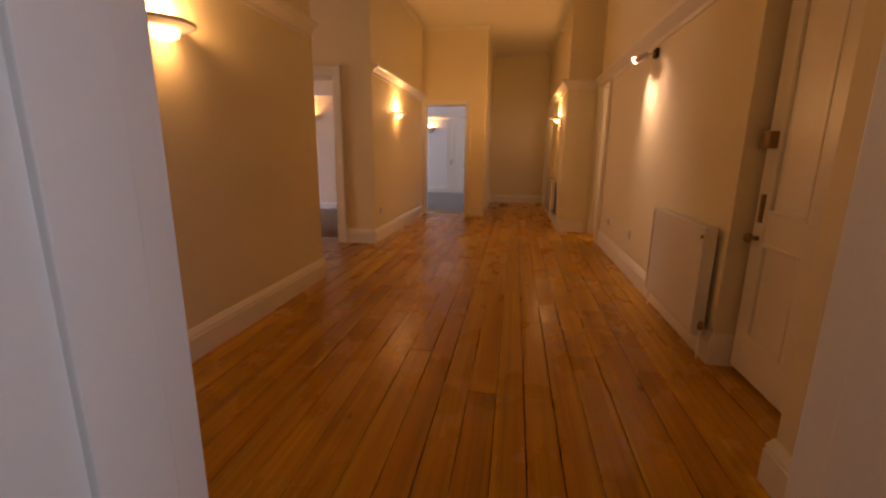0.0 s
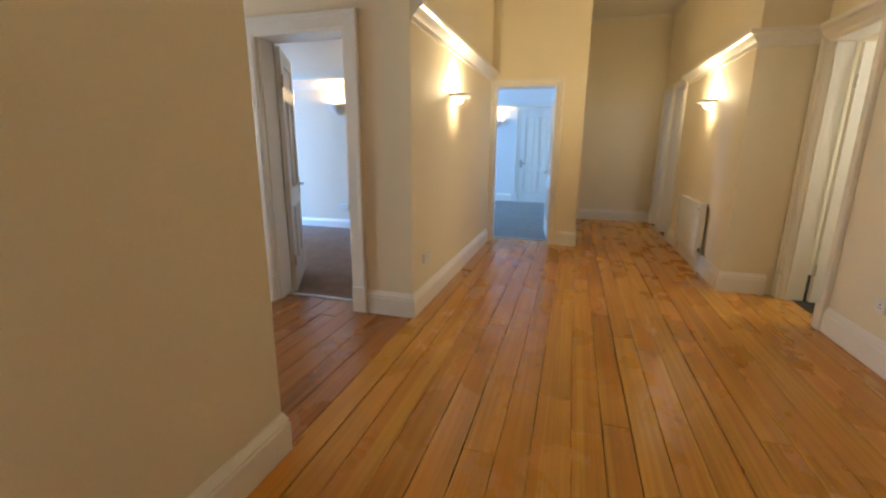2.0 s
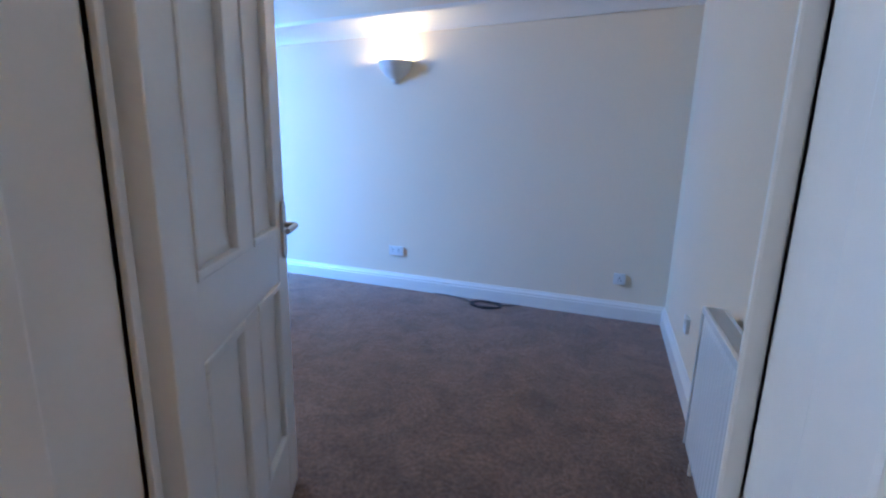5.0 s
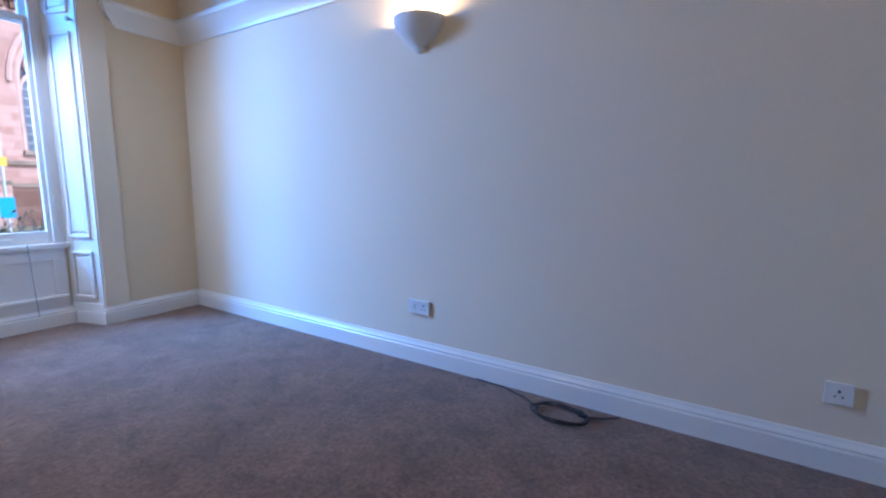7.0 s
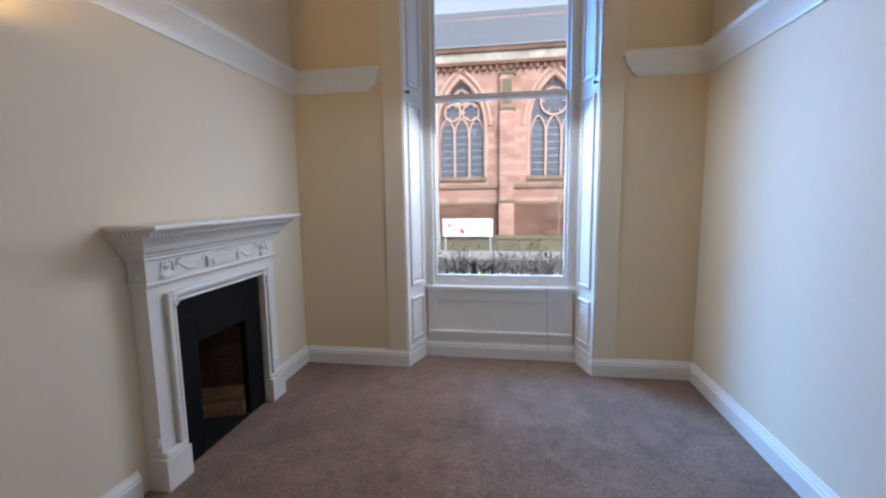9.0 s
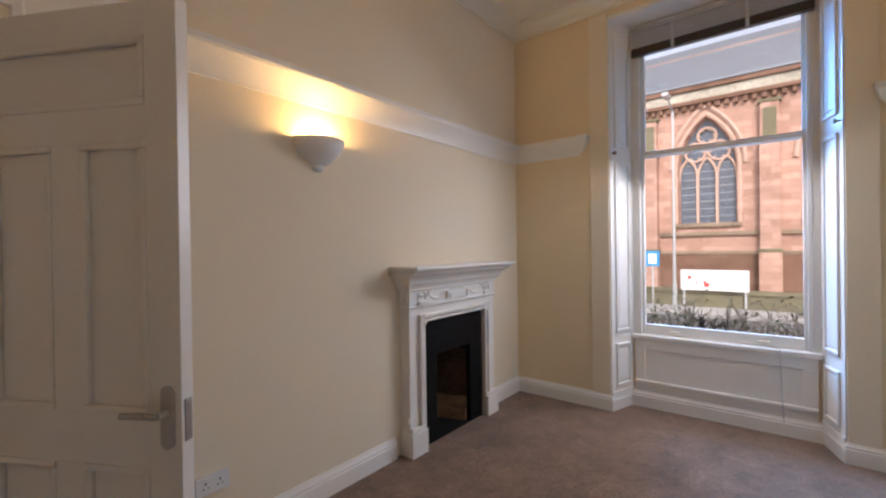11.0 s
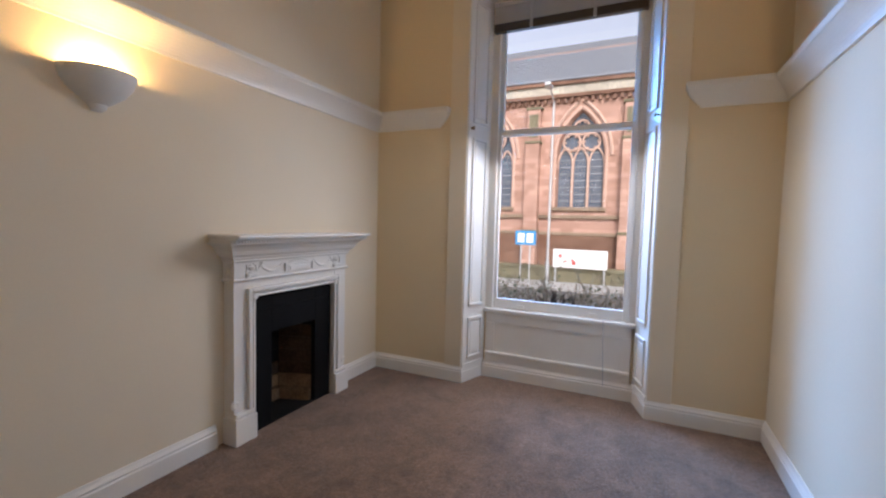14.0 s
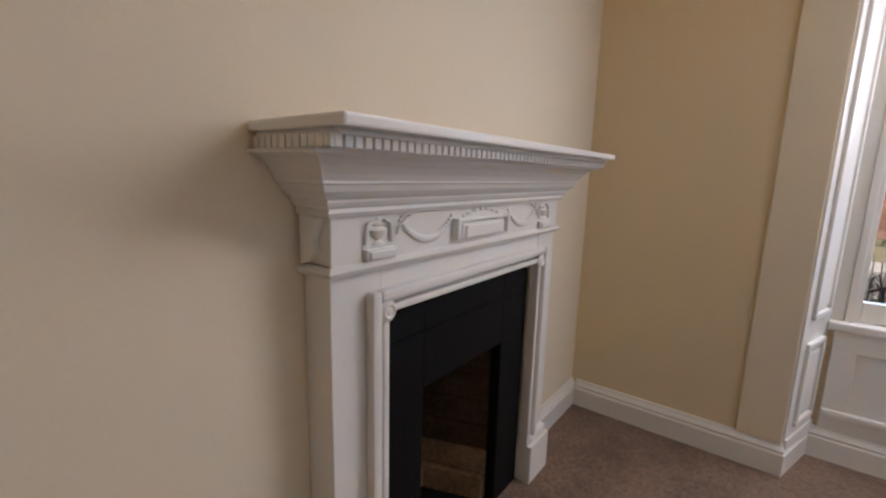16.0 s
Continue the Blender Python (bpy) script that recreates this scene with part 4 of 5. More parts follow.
# cast-iron insert
ins = part("insert", boxes((-0.205, 0.205, 0.02, 0.058, 0.64, 0.906), bevel=0.003), IRON, fp, "black cast-iron fire insert")
for x0, x1 in ((-0.372, -0.205), (0.205, 0.372)):
    part("side_slip", boxes((x0 + 0.0005, x1 - 0.0005, 0.02, 0.058, 0.004, 0.906), bevel=0.003), IRON, ins, "black iron side slip")
part("line_moulding", boxes((-0.34, 0.34, 0.058, 0.063, 0.80, 0.806)), IRON, ins)
for k in range(7):  # splayed cheeks and back laid in courses, sooty above
    z0, z1 = 0.012 + 0.098 * k, 0.012 + 0.098 * k + 0.092
    out = 0.025 if k == 0 else 0.0
    for s in (-1, 1):
        poly = [(s * 0.225, 0.018), (s * (0.205 - out), 0.018), (s * (0.115 - out), -0.215), (s * 0.14, -0.23)]
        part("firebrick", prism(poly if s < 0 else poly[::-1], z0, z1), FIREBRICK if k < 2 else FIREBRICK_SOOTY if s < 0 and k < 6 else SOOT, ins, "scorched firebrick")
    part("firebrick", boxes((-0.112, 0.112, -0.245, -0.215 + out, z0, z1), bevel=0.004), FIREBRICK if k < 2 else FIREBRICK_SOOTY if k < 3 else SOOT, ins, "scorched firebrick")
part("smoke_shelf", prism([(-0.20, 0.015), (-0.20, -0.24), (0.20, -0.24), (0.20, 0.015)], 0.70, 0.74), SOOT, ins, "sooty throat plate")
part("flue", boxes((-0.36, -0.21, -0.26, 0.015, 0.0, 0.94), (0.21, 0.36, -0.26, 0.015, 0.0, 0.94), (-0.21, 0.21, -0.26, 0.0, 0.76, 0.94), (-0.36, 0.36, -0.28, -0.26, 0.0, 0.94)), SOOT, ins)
part("hearth", boxes((-0.372, 0.372, -0.20, 0.055, 0.0, 0.012), bevel=0.002), SOOT, fp, "dark hearth slab")


# ---------- lamps on the walls ----------
def bowl_sconce(m, watts):
    ob = thing("wall_uplighter", m, "white plaster half-bowl wall light, lit", "wall light", "bowl lights in the bedrooms")
    prof = [(0.0, -0.172), (0.020, -0.170), (0.036, -0.155), (0.040, -0.140), (0.060, -0.128), (0.105, -0.095), (0.138, -0.052), (0.149, -0.014), (0.150, 0.0), (0.143, 0.0), (0.125, -0.038), (0.086, -0.078), (0.0, -0.095)]
    part("bowl", lathe(prof, 24, (0, 180)), PLASTER, ob, "", True)
    part("back_plate", boxes((-0.12, 0.12, 0.0, 0.006, -0.085, -0.01)), PLASTER, ob)
    bm = bmesh.new()
    bmesh.ops.create_uvsphere(bm, u_segments=14, v_segments=8, radius=0.026, matrix=Matrix.Translation((0, 0.062, -0.045)))
    part("bulb", bm, BULB, ob, "lit bulb", True).visible_shadow = False
    p = m @ Vector((0, 0.064, -0.012))
    lamp("uplighter_lamp", p, watts, (1.0, 0.62, 0.22), 0.035)
    return ob


def disc_sconce(m, watts):
    ob = thing("hall_wall_light", m, "cream plaster shelf-shaped wall light glowing above and below", "wall light", "lights along the hall")
    part("rim", lathe([(0.06, -0.024), (0.135, -0.026), (0.168, -0.010), (0.172, 0.006), (0.160, 0.008), (0.135, -0.006), (0.06, -0.006)], 24, (0, 180)), PLASTER, ob, "", True)
    part("diffuser", lathe([(0.0, -0.085), (0.05, -0.080), (0.088, -0.060), (0.096, -0.028), (0.090, -0.028)], 20, (0, 180)), DIFFUSER, ob, "glowing glass bowl", True).visible_shadow = False
    part("back_plate", boxes((-0.09, 0.09, 0.0, 0.006, -0.07, 0.0)), PLASTER, ob)
    lamp("wall_light_up", m @ Vector((0, 0.09, 0.035)), watts, WARM, 0.04)
    lamp("wall_light_down", m @ Vector((0, 0.10, -0.13)), watts * 0.06, WARM, 0.04)
    return ob


bowl_sconce(pose(-2.365, 0.24, 2.0), ROOM_W)
bowl_sconce(pose(-2.24, 3.27, 1.965, 0, 0, 180), ROOM_W)
bowl_sconce(pose(-0.55, 7.78, 1.95, 0, 0, 180), ROOM_W)
disc_sconce(pose(0.205, -3.34, 1.84, 0, 0, -90), HALL_W * 0.85)
disc_sconce(pose(0.205, 1.17, 1.80, 0, 0, -90), HALL_W)
disc_sconce(pose(2.76, 2.60, 1.83, 0, 0, 90), HALL_W)

sp = thing("wall_spotlight", pose(3.23, -1.13, 2.09), "small chrome wall spotlight, lit, shining down the wall", "spotlight")
part("mount", boxes((-0.035, 0.0, -0.04, 0.04, -0.04, 0.04), bevel=0.006), BLACK, sp, "dark square mount")
bm = bmesh.new()
rod(bm, (-0.035, 0, 0), (-0.08, 0.0, -0.005), 0.008)
part("arm", bm, STEEL, sp, "", True)
bm = bmesh.new()
rod(bm, (-0.075, 0.02, 0.0), (-0.17, 0.07, -0.045), 0.026, 0.034, 16)
head = part("lamp_head", bm, STEEL, sp, "chrome lamp head", True)
bm = bmesh.new()
rod(bm, (-0.171, 0.0705, -0.0455), (-0.176, 0.073, -0.048), 0.030, 0.028, 16)
part("lens", bm, BULB_COOL, head, "glowing lens")
lamp_ob = new("spotlight_lamp", bpy.data.lights.new("spotlight_lamp", "SPOT"))
lamp_ob.data.energy, lamp_ob.data.color, lamp_ob.data.spot_size, lamp_ob.data.spot_blend = 75, (1.0, 0.94, 0.82), radians(110), 1.0
lamp_ob.data.shadow_soft_size = 0.02
lamp_ob.matrix_world = look((3.04, -1.06, 2.06), (3.25, -1.14, 1.80))


# ---------- radiators, sockets ----------
def radiator(m, wide, high, label, ridge=0.0):
    """Local x runs along the wall, y out of it, z up from the underside."""
    ob = thing("radiator", m, label, "radiator", "panel radiators")
    d0, d1 = 0.035, 0.095
    bm = bmesh.new()
    n = max(8, int(wide / 0.0333))
    xs, prev = [], None
    for k in range(n * 4 + 1):
        x = 0.012 + (wide - 0.024) * k / (n * 4)
        y = d1 + (ridge if k % 4 in (1, 2) else 0.0)
        col = [bm.verts.new((x, y if 0 < i < 3 else d1 - 0.002, z)) for i, z in enumerate((0.012, 0.04, high - 0.05, high - 0.02))]
        if prev:
            for i in range(3):
                bm.faces.new((prev[i], col[i], col[i + 1], prev[i + 1]))
        prev = col
    part("front_panel", bm, ENAMEL, ob)
    part("panel_core", boxes((0.008, wide - 0.008, d0, d1 - 0.004, 0.0, high - 0.016), bevel=0.006), ENAMEL, ob)
    for x0 in (0.0, wide - 0.009):
        part("side_cover", boxes((x0, x0 + 0.009, d0 - 0.004, d1 + 0.006, 0.02, high), bevel=0.003), ENAMEL, ob)
    part("top_edge", boxes((0.009, wide - 0.009, d1 - 0.006, d1 + 0.006, high - 0.022, high), (0.009, wide - 0.009, d0 - 0.004, d0 + 0.006, high - 0.022, high), bevel=0.002), ENAMEL, ob)
    # black sheet laid in as the shade between the grille bars
    part("grille_shade", boxes((0.010, wide - 0.010, d0 + 0.006, d1 - 0.006, high - 0.0155, high - 0.013)), DARK, ob)
    bars = min(60, int(wide / 0.018))
    for k in range(bars):
        x = 0.014 + (wide - 0.028) * (k + 0.5) / bars
        part("grille_bar", boxes((x - 0.0038, x + 0.0038, d0 + 0.006, d1 - 0.006, high - 0.008, high - 0.001)), ENAMEL, ob)
    for x in (-0.022, wide + 0.022):
        bm = bmesh.new()
        tube([(x, 0.06, -m.translation.z + 0.004), (x, 0.06, 0.05), (x + (0.04 if x < 0 else -0.04), 0.06, 0.05)], 0.0065, 10, bm)
        part("pipe", bm, WHITE, ob, "", True)
    v = part("valve", lathe([(0, 0), (0.014, 0), (0.016, 0.016), (0.013, 0.045), (0.009, 0.05), (0, 0.05)], 16), BRASS, ob, "small dark radiator valve", True)
    v.matrix_local = pose(-0.022, 0.06, 0.055)
    part("vent_plug", lathe([(0, 0), (0.012, 0), (0.012, 0.012), (0.006, 0.014), (0, 0.014)], 12), BRASS, ob, "small dark bleed plug", True).matrix_local = pose(0.035, d1 - 0.004, high - 0.06, -90)
    part("bracket", boxes((wide * 0.2, wide * 0.2 + 0.03, 0.0, d0 + 0.01, 0.1, high - 0.1), (wide * 0.8, wide * 0.8 + 0.03, 0.0, d0 + 0.01, 0.1, high - 0.1)), ENAMEL, ob)
    return ob


radiator(pose(3.23, -2.80, 0.14, 0, 0, 90), 0.95, 0.67, "white panel radiator on the hall wall by the entrance")
radiator(pose(2.76, 2.13, 0.18, 0, 0, 90), 0.94, 0.575, "white panel radiator on the projecting hall wall")
radiator(pose(-0.01, 0.60, 0.13, 0, 0, 90), 0.92, 0.55, "white panel radiator under the bedroom wall with slotted top", 0.0022)


def socket(m, wide, label, holes=2):
    """Local x along the wall, y out of it, origin at the plate's middle."""
    ob = thing("wall_socket", m, label, "socket")
    part("back_box", boxes((-wide / 2 + 0.003, wide / 2 - 0.003, 0.0, 0.010, -0.040, 0.040), bevel=0.003), PLASTIC, ob)
    part("face_plate", boxes((-wide / 2, wide / 2, 0.010, 0.017, -0.043, 0.043), bevel=0.003), PLASTIC, ob)
    for k in range(holes):
        cx = (k - (holes - 1) / 2) * 0.062
        part("pin_hole", boxes((cx - 0.004, cx + 0.004, 0.0165, 0.0176, 0.004, 0.014)), DARK, ob)
        for q in (-0.011, 0.011):
            part("pin_hole", boxes((cx + q - 0.003, cx + q + 0.003, 0.0165, 0.0176, -0.014, -0.008)), DARK, ob)
        part("switch", boxes((cx - 0.008, cx + 0.008, 0.0165, 0.021, 0.018, 0.034), bevel=0.002), PLASTIC, ob)
    return ob


socket(pose(-2.235, 3.27, 0.352, 0, 0, 180), 0.146, "white double socket on the bedroom wall")
socket(pose(-0.34, 3.27, 0.318, 0, 0, 180), 0.086, "white single aerial socket on the bedroom wall", 1)
socket(pose(-1.778, 0.24, 0.352), 0.146, "white double socket near the bedroom door")
socket(pose(-0.01, 2.31, 0.345, 0, 0, 90), 0.086, "white single socket beside the bedroom radiator", 1)
socket(pose(0.205, -4.0, 0.385, 0, 0, -90), 0.146, "cream-white double socket on the hall wall")
socket(pose(3.23, -0.83, 0.41, 0, 0, 90), 0.086, "small white socket on the hall wall", 1)
socket(pose(3.23, 0.17, 0.39, 0, 0, 90), 0.086, "small white socket on the hall wall", 1)
socket(pose(0.205, 0.33, 0.42, 0, 0, -90), 0.146, "white socket low on the hall wall", 2)
sw = thing("sensor_box", pose(2.76, 3.0, 3.33, 0, 0, 90), "small white alarm sensor high on the wall", "sensor")
part("case", boxes((-0.03, 0.03, 0.0, 0.04, -0.05, 0.05), bevel=0.008), PLASTIC, sw)

# loose cable coiled on the carpet
cb = thing("coiled_cable", pose(-1.33, 3.08, 0.006), "dark grey cable coiled on the carpet by the skirting", "cable")
pts = []
for k in range(56):
    a = 0.36 * k
    r = 0.10 + 0.018 * math.sin(k * 0.37)
    pts.append((r * 1.25 * math.cos(a) + 0.012 * math.sin(k * 0.9), r * 0.8 * math.sin(a), 0.006 + 0.00035 * k + 0.003 * math.sin(k * 1.3)))
for k in range(16):
    f = k / 15
    pts.append((0.09 + 0.16 * f, 0.03 + 0.115 * f - 0.02 * math.sin(3 * f), 0.02 - 0.012 * f))
part("cable", tube(pts, 0.0042, 7), BLACK, cb, "", True)
part("cable_tail", tube([(-0.10, 0.02, 0.01), (-0.2, 0.09, 0.006), (-0.33, 0.14, 0.005), (-0.50, 0.152, 0.005)], 0.004, 7), BLACK, cb, "", True)

# step ladder leaning in the lobby corner
ld = thing("step_ladder", pose(-2.74, -0.13, 0, 0, 0, -8), "folded aluminium step ladder with black feet, against the wall", "ladder")
for s in (-1, 1):
    part("stile", boxes((s * 0.17 - 0.012, s * 0.17 + 0.012, -0.05, -0.018, 0.03, 1.62), bevel=0.003), ALU, ld)
    part("rear_stile", boxes((s * 0.14 - 0.010, s * 0.14 + 0.010, 0.0, 0.022, 0.03, 1.55), bevel=0.003), ALU, ld)
    part("foot", boxes((s * 0.17 - 0.018, s * 0.17 + 0.018, -0.058, -0.01, 0.0, 0.05), bevel=0.005), BLACK, ld, "black rubber foot")
    part("rear_foot", boxes((s * 0.14 - 0.014, s * 0.14 + 0.014, -0.005, 0.028, 0.0, 0.05), bevel=0.004), BLACK, ld, "black rubber foot")
    ring = [(s * 0.175 + 0.002 * s, -0.055 - 0.035 * (1 + math.cos(a)) * 0.5, 0.36 + 0.12 * math.sin(a)) for a in [k * math.pi / 9 for k in range(19)]]
    part("strap", tube(ring, 0.007, 7), BLACK, ld, "black looped strap", True)
hoop = [(-0.10, -0.02, 1.58), (-0.105, -0.02, 1.95), (-0.09, -0.02, 2.04), (-0.06, -0.02, 2.075), (0.06, -0.02, 2.075), (0.09, -0.02, 2.04), (0.105, -0.02, 1.95), (0.10, -0.02, 1.58)]
part("hand_hoop", tube(hoop, 0.012, 10), ALU, ld, "tubular aluminium hand hoop", True)
part("platform", boxes((-0.135, 0.135, -0.075, -0.052, 1.44, 1.76), bevel=0.006), ALU, ld)
part("platform_mat", boxes((-0.10, 0.10, -0.082, -0.074, 1.47, 1.72), bevel=0.003), BLACK, ld, "ribbed black platform mat")
for k in range(5):
    z = 0.26 + k * 0.235
    st = part("tread", boxes((-0.158, 0.158, -0.075, -0.012, z, z + 0.028), bevel=0.004), ALU, ld)
    for s in (-1, 1):
        part("tread_cap", boxes((s * 0.172 - 0.014, s * 0.172 + 0.014, -0.078, -0.05, z - 0.006, z + 0.03), bevel=0.003), BLACK, st, "black plastic cap")


# ---------- outside ----------
GZ = -1.45
setting("ground", boxes((-400, -5.2, -300, 300, GZ - 0.4, GZ)), SOIL, "earth and lawn outside the house", "ground")
setting("road", boxes((-20.0, -16.2, -300, 300, GZ - 0.02, GZ + 0.02)), ASPHALT, "grey asphalt road in front of the church", "road")
setting("pavement", boxes((-22.2, -20.0, -300, 300, GZ - 0.02, GZ + 0.13)), PAVING, "pale paved footway with a kerb", "pavement")
setting("pavement_near", boxes((-16.2, -8.2, -300, 300, GZ - 0.02, GZ + 0.13)), SNOWY, "broad near footway with half-melted snow", "pavement")
setting("church_boundary_wall", boxes((-22.6, -22.2, -60, 60, GZ, GZ + 0.72), (-22.68, -22.12, -60, 60, GZ + 0.72, GZ + 0.86)), MOSSY, "low mossy stone boundary wall", "wall")
setting("verge", boxes((-25.9, -22.7, -60, 60, GZ, GZ + 0.5)), LEAF, "green grass verge under the church", "grass")

church = thing("church", pose(-26.0, 0, GZ), "red sandstone church with traceried pointed windows and a slate roof", "church")
Z = lambda z: z - GZ
BAY, C0 = 5.1, -0.83


def arch(w, z0, spring, apex, n=10):
    """A pointed outline from the left foot over the apex to the right foot, as rows of (y, z)."""
    h = w / 2
    rise = apex - spring
    R = (h * h + rise * rise) / (2 * h)
    left = [(-h, z0)]
    top = math.asin(min(1.0, rise / R))
    for k in range(n + 1):
        a = top * k / n
        left.append((-h + R - R * math.cos(a), spring + R * math.sin(a)))
    left[-1] = (0.0, apex)
    return left + [(-y, z) for y, z in left[-2::-1]]


def stone_line(pts, r, mat, name, parent, x=0.0, sides=6):
    return part(name, tube([(x, y, z) for y, z in pts], r, sides), mat, parent)


z_top, z_sill, z_spring, z_apex = Z(9.1), Z(2.42), Z(5.25), Z(7.8)
for n in range(-4, 5):
    yc = C0 + BAY * n
    out = arch(2.55, z_sill, z_spring, z_apex)
    bm = bmesh.new()
    front = [bm.verts.new((0, yc + y, z)) for y, z in out]
    back = [bm.verts.new((-0.55, yc + y * 0.93, z_sill + (z - z_sill) * 0.975)) for y, z in out]
    half = len(out) // 2
    side_l = [bm.verts.new((0, yc - BAY / 2, z)) for _, z in out[: half + 1]]
    side_r = [bm.verts.new((0, yc + BAY / 2, z)) for _, z in out[half:]]
    for k in range(half):
        bm.faces.new((side_l[k], front[k], front[k + 1], side_l[k + 1]))
        bm.faces.new((front[half + k], side_r[k], side_r[k + 1], front[half + k + 1]))
    tl, tr = bm.verts.new((0, yc - BAY / 2, z_top)), bm.verts.new((0, yc + BAY / 2, z_top))
    bm.faces.new((side_l[half], front[half], side_r[0], tr, tl))
    bl_, br_ = bm.verts.new((0, yc - BAY / 2, 0)), bm.verts.new((0, yc + BAY / 2, 0))
    bm.faces.new((bl_, br_, side_r[-1], front[-1], front[0], side_l[0]))
    for k in range(len(out) - 1):
        bm.faces.new((front[k], back[k], back[k + 1], front[k + 1]))
    bm.faces.new((front[0], front[-1], back[-1], back[0]))
    bmesh.ops.recalc_face_normals(bm, faces=bm.faces[:])
    part("bay_wall", bm, STONE, church)
    w = part("window", prism([(0, 0), (1, 0), (1, 1)], 0, 0.001), LEADED, church, "dark leaded pointed window")
    bm = bmesh.new()
    bm.faces.new([bm.verts.new((-0.45, yc + y * 0.96, z)) for y, z in out])
    bmesh.ops.recalc_face_normals(bm, faces=bm.faces[:])
    w.data = mesh_of("leaded_glass", bm, LEADED)
    for q in (-0.42, 0.42):
        part("mullion", boxes((-0.44, -0.22, yc + q - 0.065, yc + q + 0.065, z_sill, Z(5.0)), bevel=0.03), STONE_PALE, w)
    for q in (-0.84, 0.0, 0.84):
        ln = [(yc + q + y, z) for y, z in arch(0.80, Z(4.7), Z(4.85), Z(5.75), 6)]
        stone_line(ln, 0.065, STONE_PALE, "tracery", w, -0.33)
    rings = [(-0.52, 6.05, 0.46), (0.52, 6.05, 0.46), (0.0, 6.85, 0.40)] if n % 2 == 0 else [(0.0, 6.45, 0.72)]
    for cy, cz, r in rings:
        stone_line([(yc + cy + r * math.cos(k * math.pi / 12), Z(cz) + r * math.sin(k * math.pi / 12)) for k in range(25)], 0.07, STONE_PALE, "tracery", w, -0.33)
        for k in range(6):
            a = k * math.pi / 3
            stone_line([(yc + cy + r * 0.95 * math.cos(a), Z(cz) + r * 0.95 * math.sin(a)), (yc + cy + r * 0.66 * math.cos(a), Z(cz) + r * 0.66 * math.sin(a))], 0.05, STONE_PALE, "cusp", w, -0.33)
    for k in range(8):
        z = z_sill + 0.35 + k * 0.38
        part("saddle_bar", boxes((-0.40, -0.385, yc - 1.15, yc + 1.15, z, z + 0.022)), STONE_PALE if k == 9 else GALV, w)
    stone_line([(yc + y, z) for y, z in arch(2.75, z_sill, z_spring, z_apex + 0.12)], 0.09, STONE_PALE, "window_surround", church, -0.05)
    stone_line([(yc + y, z) for y, z in arch(3.25, z_spring, z_spring, z_apex + 0.50)], 0.10, STONE_PALE, "hood_mould", church, 0.03)
    part("sill_slope", boxes((-0.3, 0.16, yc - 1.45, yc + 1.45, z_sill - 0.22, z_sill), bevel=0.05), COURSE, church)
    yb = yc + BAY / 2
    bt = part("buttress", boxes((0.0, 0.75, yb - 0.42, yb + 0.42, 0, Z(1.0)), (0.0, 0.55, yb - 0.38, yb + 0.38, Z(1.0), Z(6.0)), (0.0, 0.38, yb - 0.36, yb + 0.36, Z(6.0), Z(7.9))), STONE, church, "stepped sandstone buttress")
    for z0, z1, d in ((Z(0.95), Z(1.12), 0.78), (Z(5.95), Z(6.1), 0.60), (Z(7.85), Z(8.0), 0.44)):
        part("buttress_cap", boxes((0.0, d, yb - 0.45, yb + 0.45, z0, z1), bevel=0.04), MOSSY, bt)
    part("buttress_panel", boxes((0.38, 0.41, yb - 0.25, yb + 0.25, Z(6.3), Z(7.6)), bevel=0.01), MOSSY, bt, "weathered green-stained panel")
    for k in range(14):
        y = yc - BAY / 2 + BAY * (k + 0.5) / 14
        part("corbel", boxes((0.0, 0.22, y - 0.09, y + 0.09, Z(8.15), Z(8.42)), bevel=0.03), STONE_DARK, church)
L = BAY * 4.5
for z0, z1, d, mat in ((Z(1.78), Z(1.98), 0.16, COURSE), (Z(0.84), Z(1.02), 0.22, COURSE), (Z(8.42), Z(8.62), 0.30, STONE_DARK), (Z(8.62), Z(9.1), 0.22, STONE_GREY), (Z(9.1), Z(9.32), 0.36, STONE_DARK)):
    part("string_course", boxes((0.0, d, C0 - L, C0 + L, z0, z1), bevel=0.03), mat, church)
part("plinth", boxes((0.0, 0.18, C0 - L, C0 + L, 0, Z(0.84))), STONE_DARK, church, "dark weathered stone plinth")
part("gutter", boxes((0.02, 0.42, C0 - L, C0 + L, Z(9.32), Z(9.42)), bevel=0.03), SLATE, church)
bm = bmesh.new()
q = [bm.verts.new(p) for p in ((0.40, C0 - L, Z(9.40)), (0.40, C0 + L, Z(9.40)), (-6.0, C0 + L, Z(13.7)), (-6.0, C0 - L, Z(13.7)), (-6.0, C0 - L, Z(9.2)), (-6.0, C0 + L, Z(9.2)))]
bm.faces.new((q[0], q[1], q[2], q[3]))
bm.faces.new((q[3], q[2], q[5], q[4]))
roof = part("roof", bm, SLATE, church, "grey slate roof")
for k in range(26):
    f = k / 26
    part("slate_course", boxes((0.40 - 6.4 * f - 0.24, 0.40 - 6.4 * f, C0 - L, C0 + L, Z(9.42 + 4.3 * f), Z(9.47 + 4.3 * f))), SLATE, roof)
part("ridge_tiles", boxes((-4.22, -4.06, C0 - L, C0 + L, Z(12.42), Z(12.52))), STONE, roof, "red clay tile band")
part("back_wall", boxes((-6.4, -6.0, C0 - L, C0 + L, 0, Z(13.7))), STONE_DARK, church)
part("end_wall", boxes((-6.0, -0.6, C0 - L, C0 - L + 0.3, 0, Z(9.3)), (-6.0, -0.6, C0 + L - 0.3, C0 + L, 0, Z(9.3))), STONE, church)

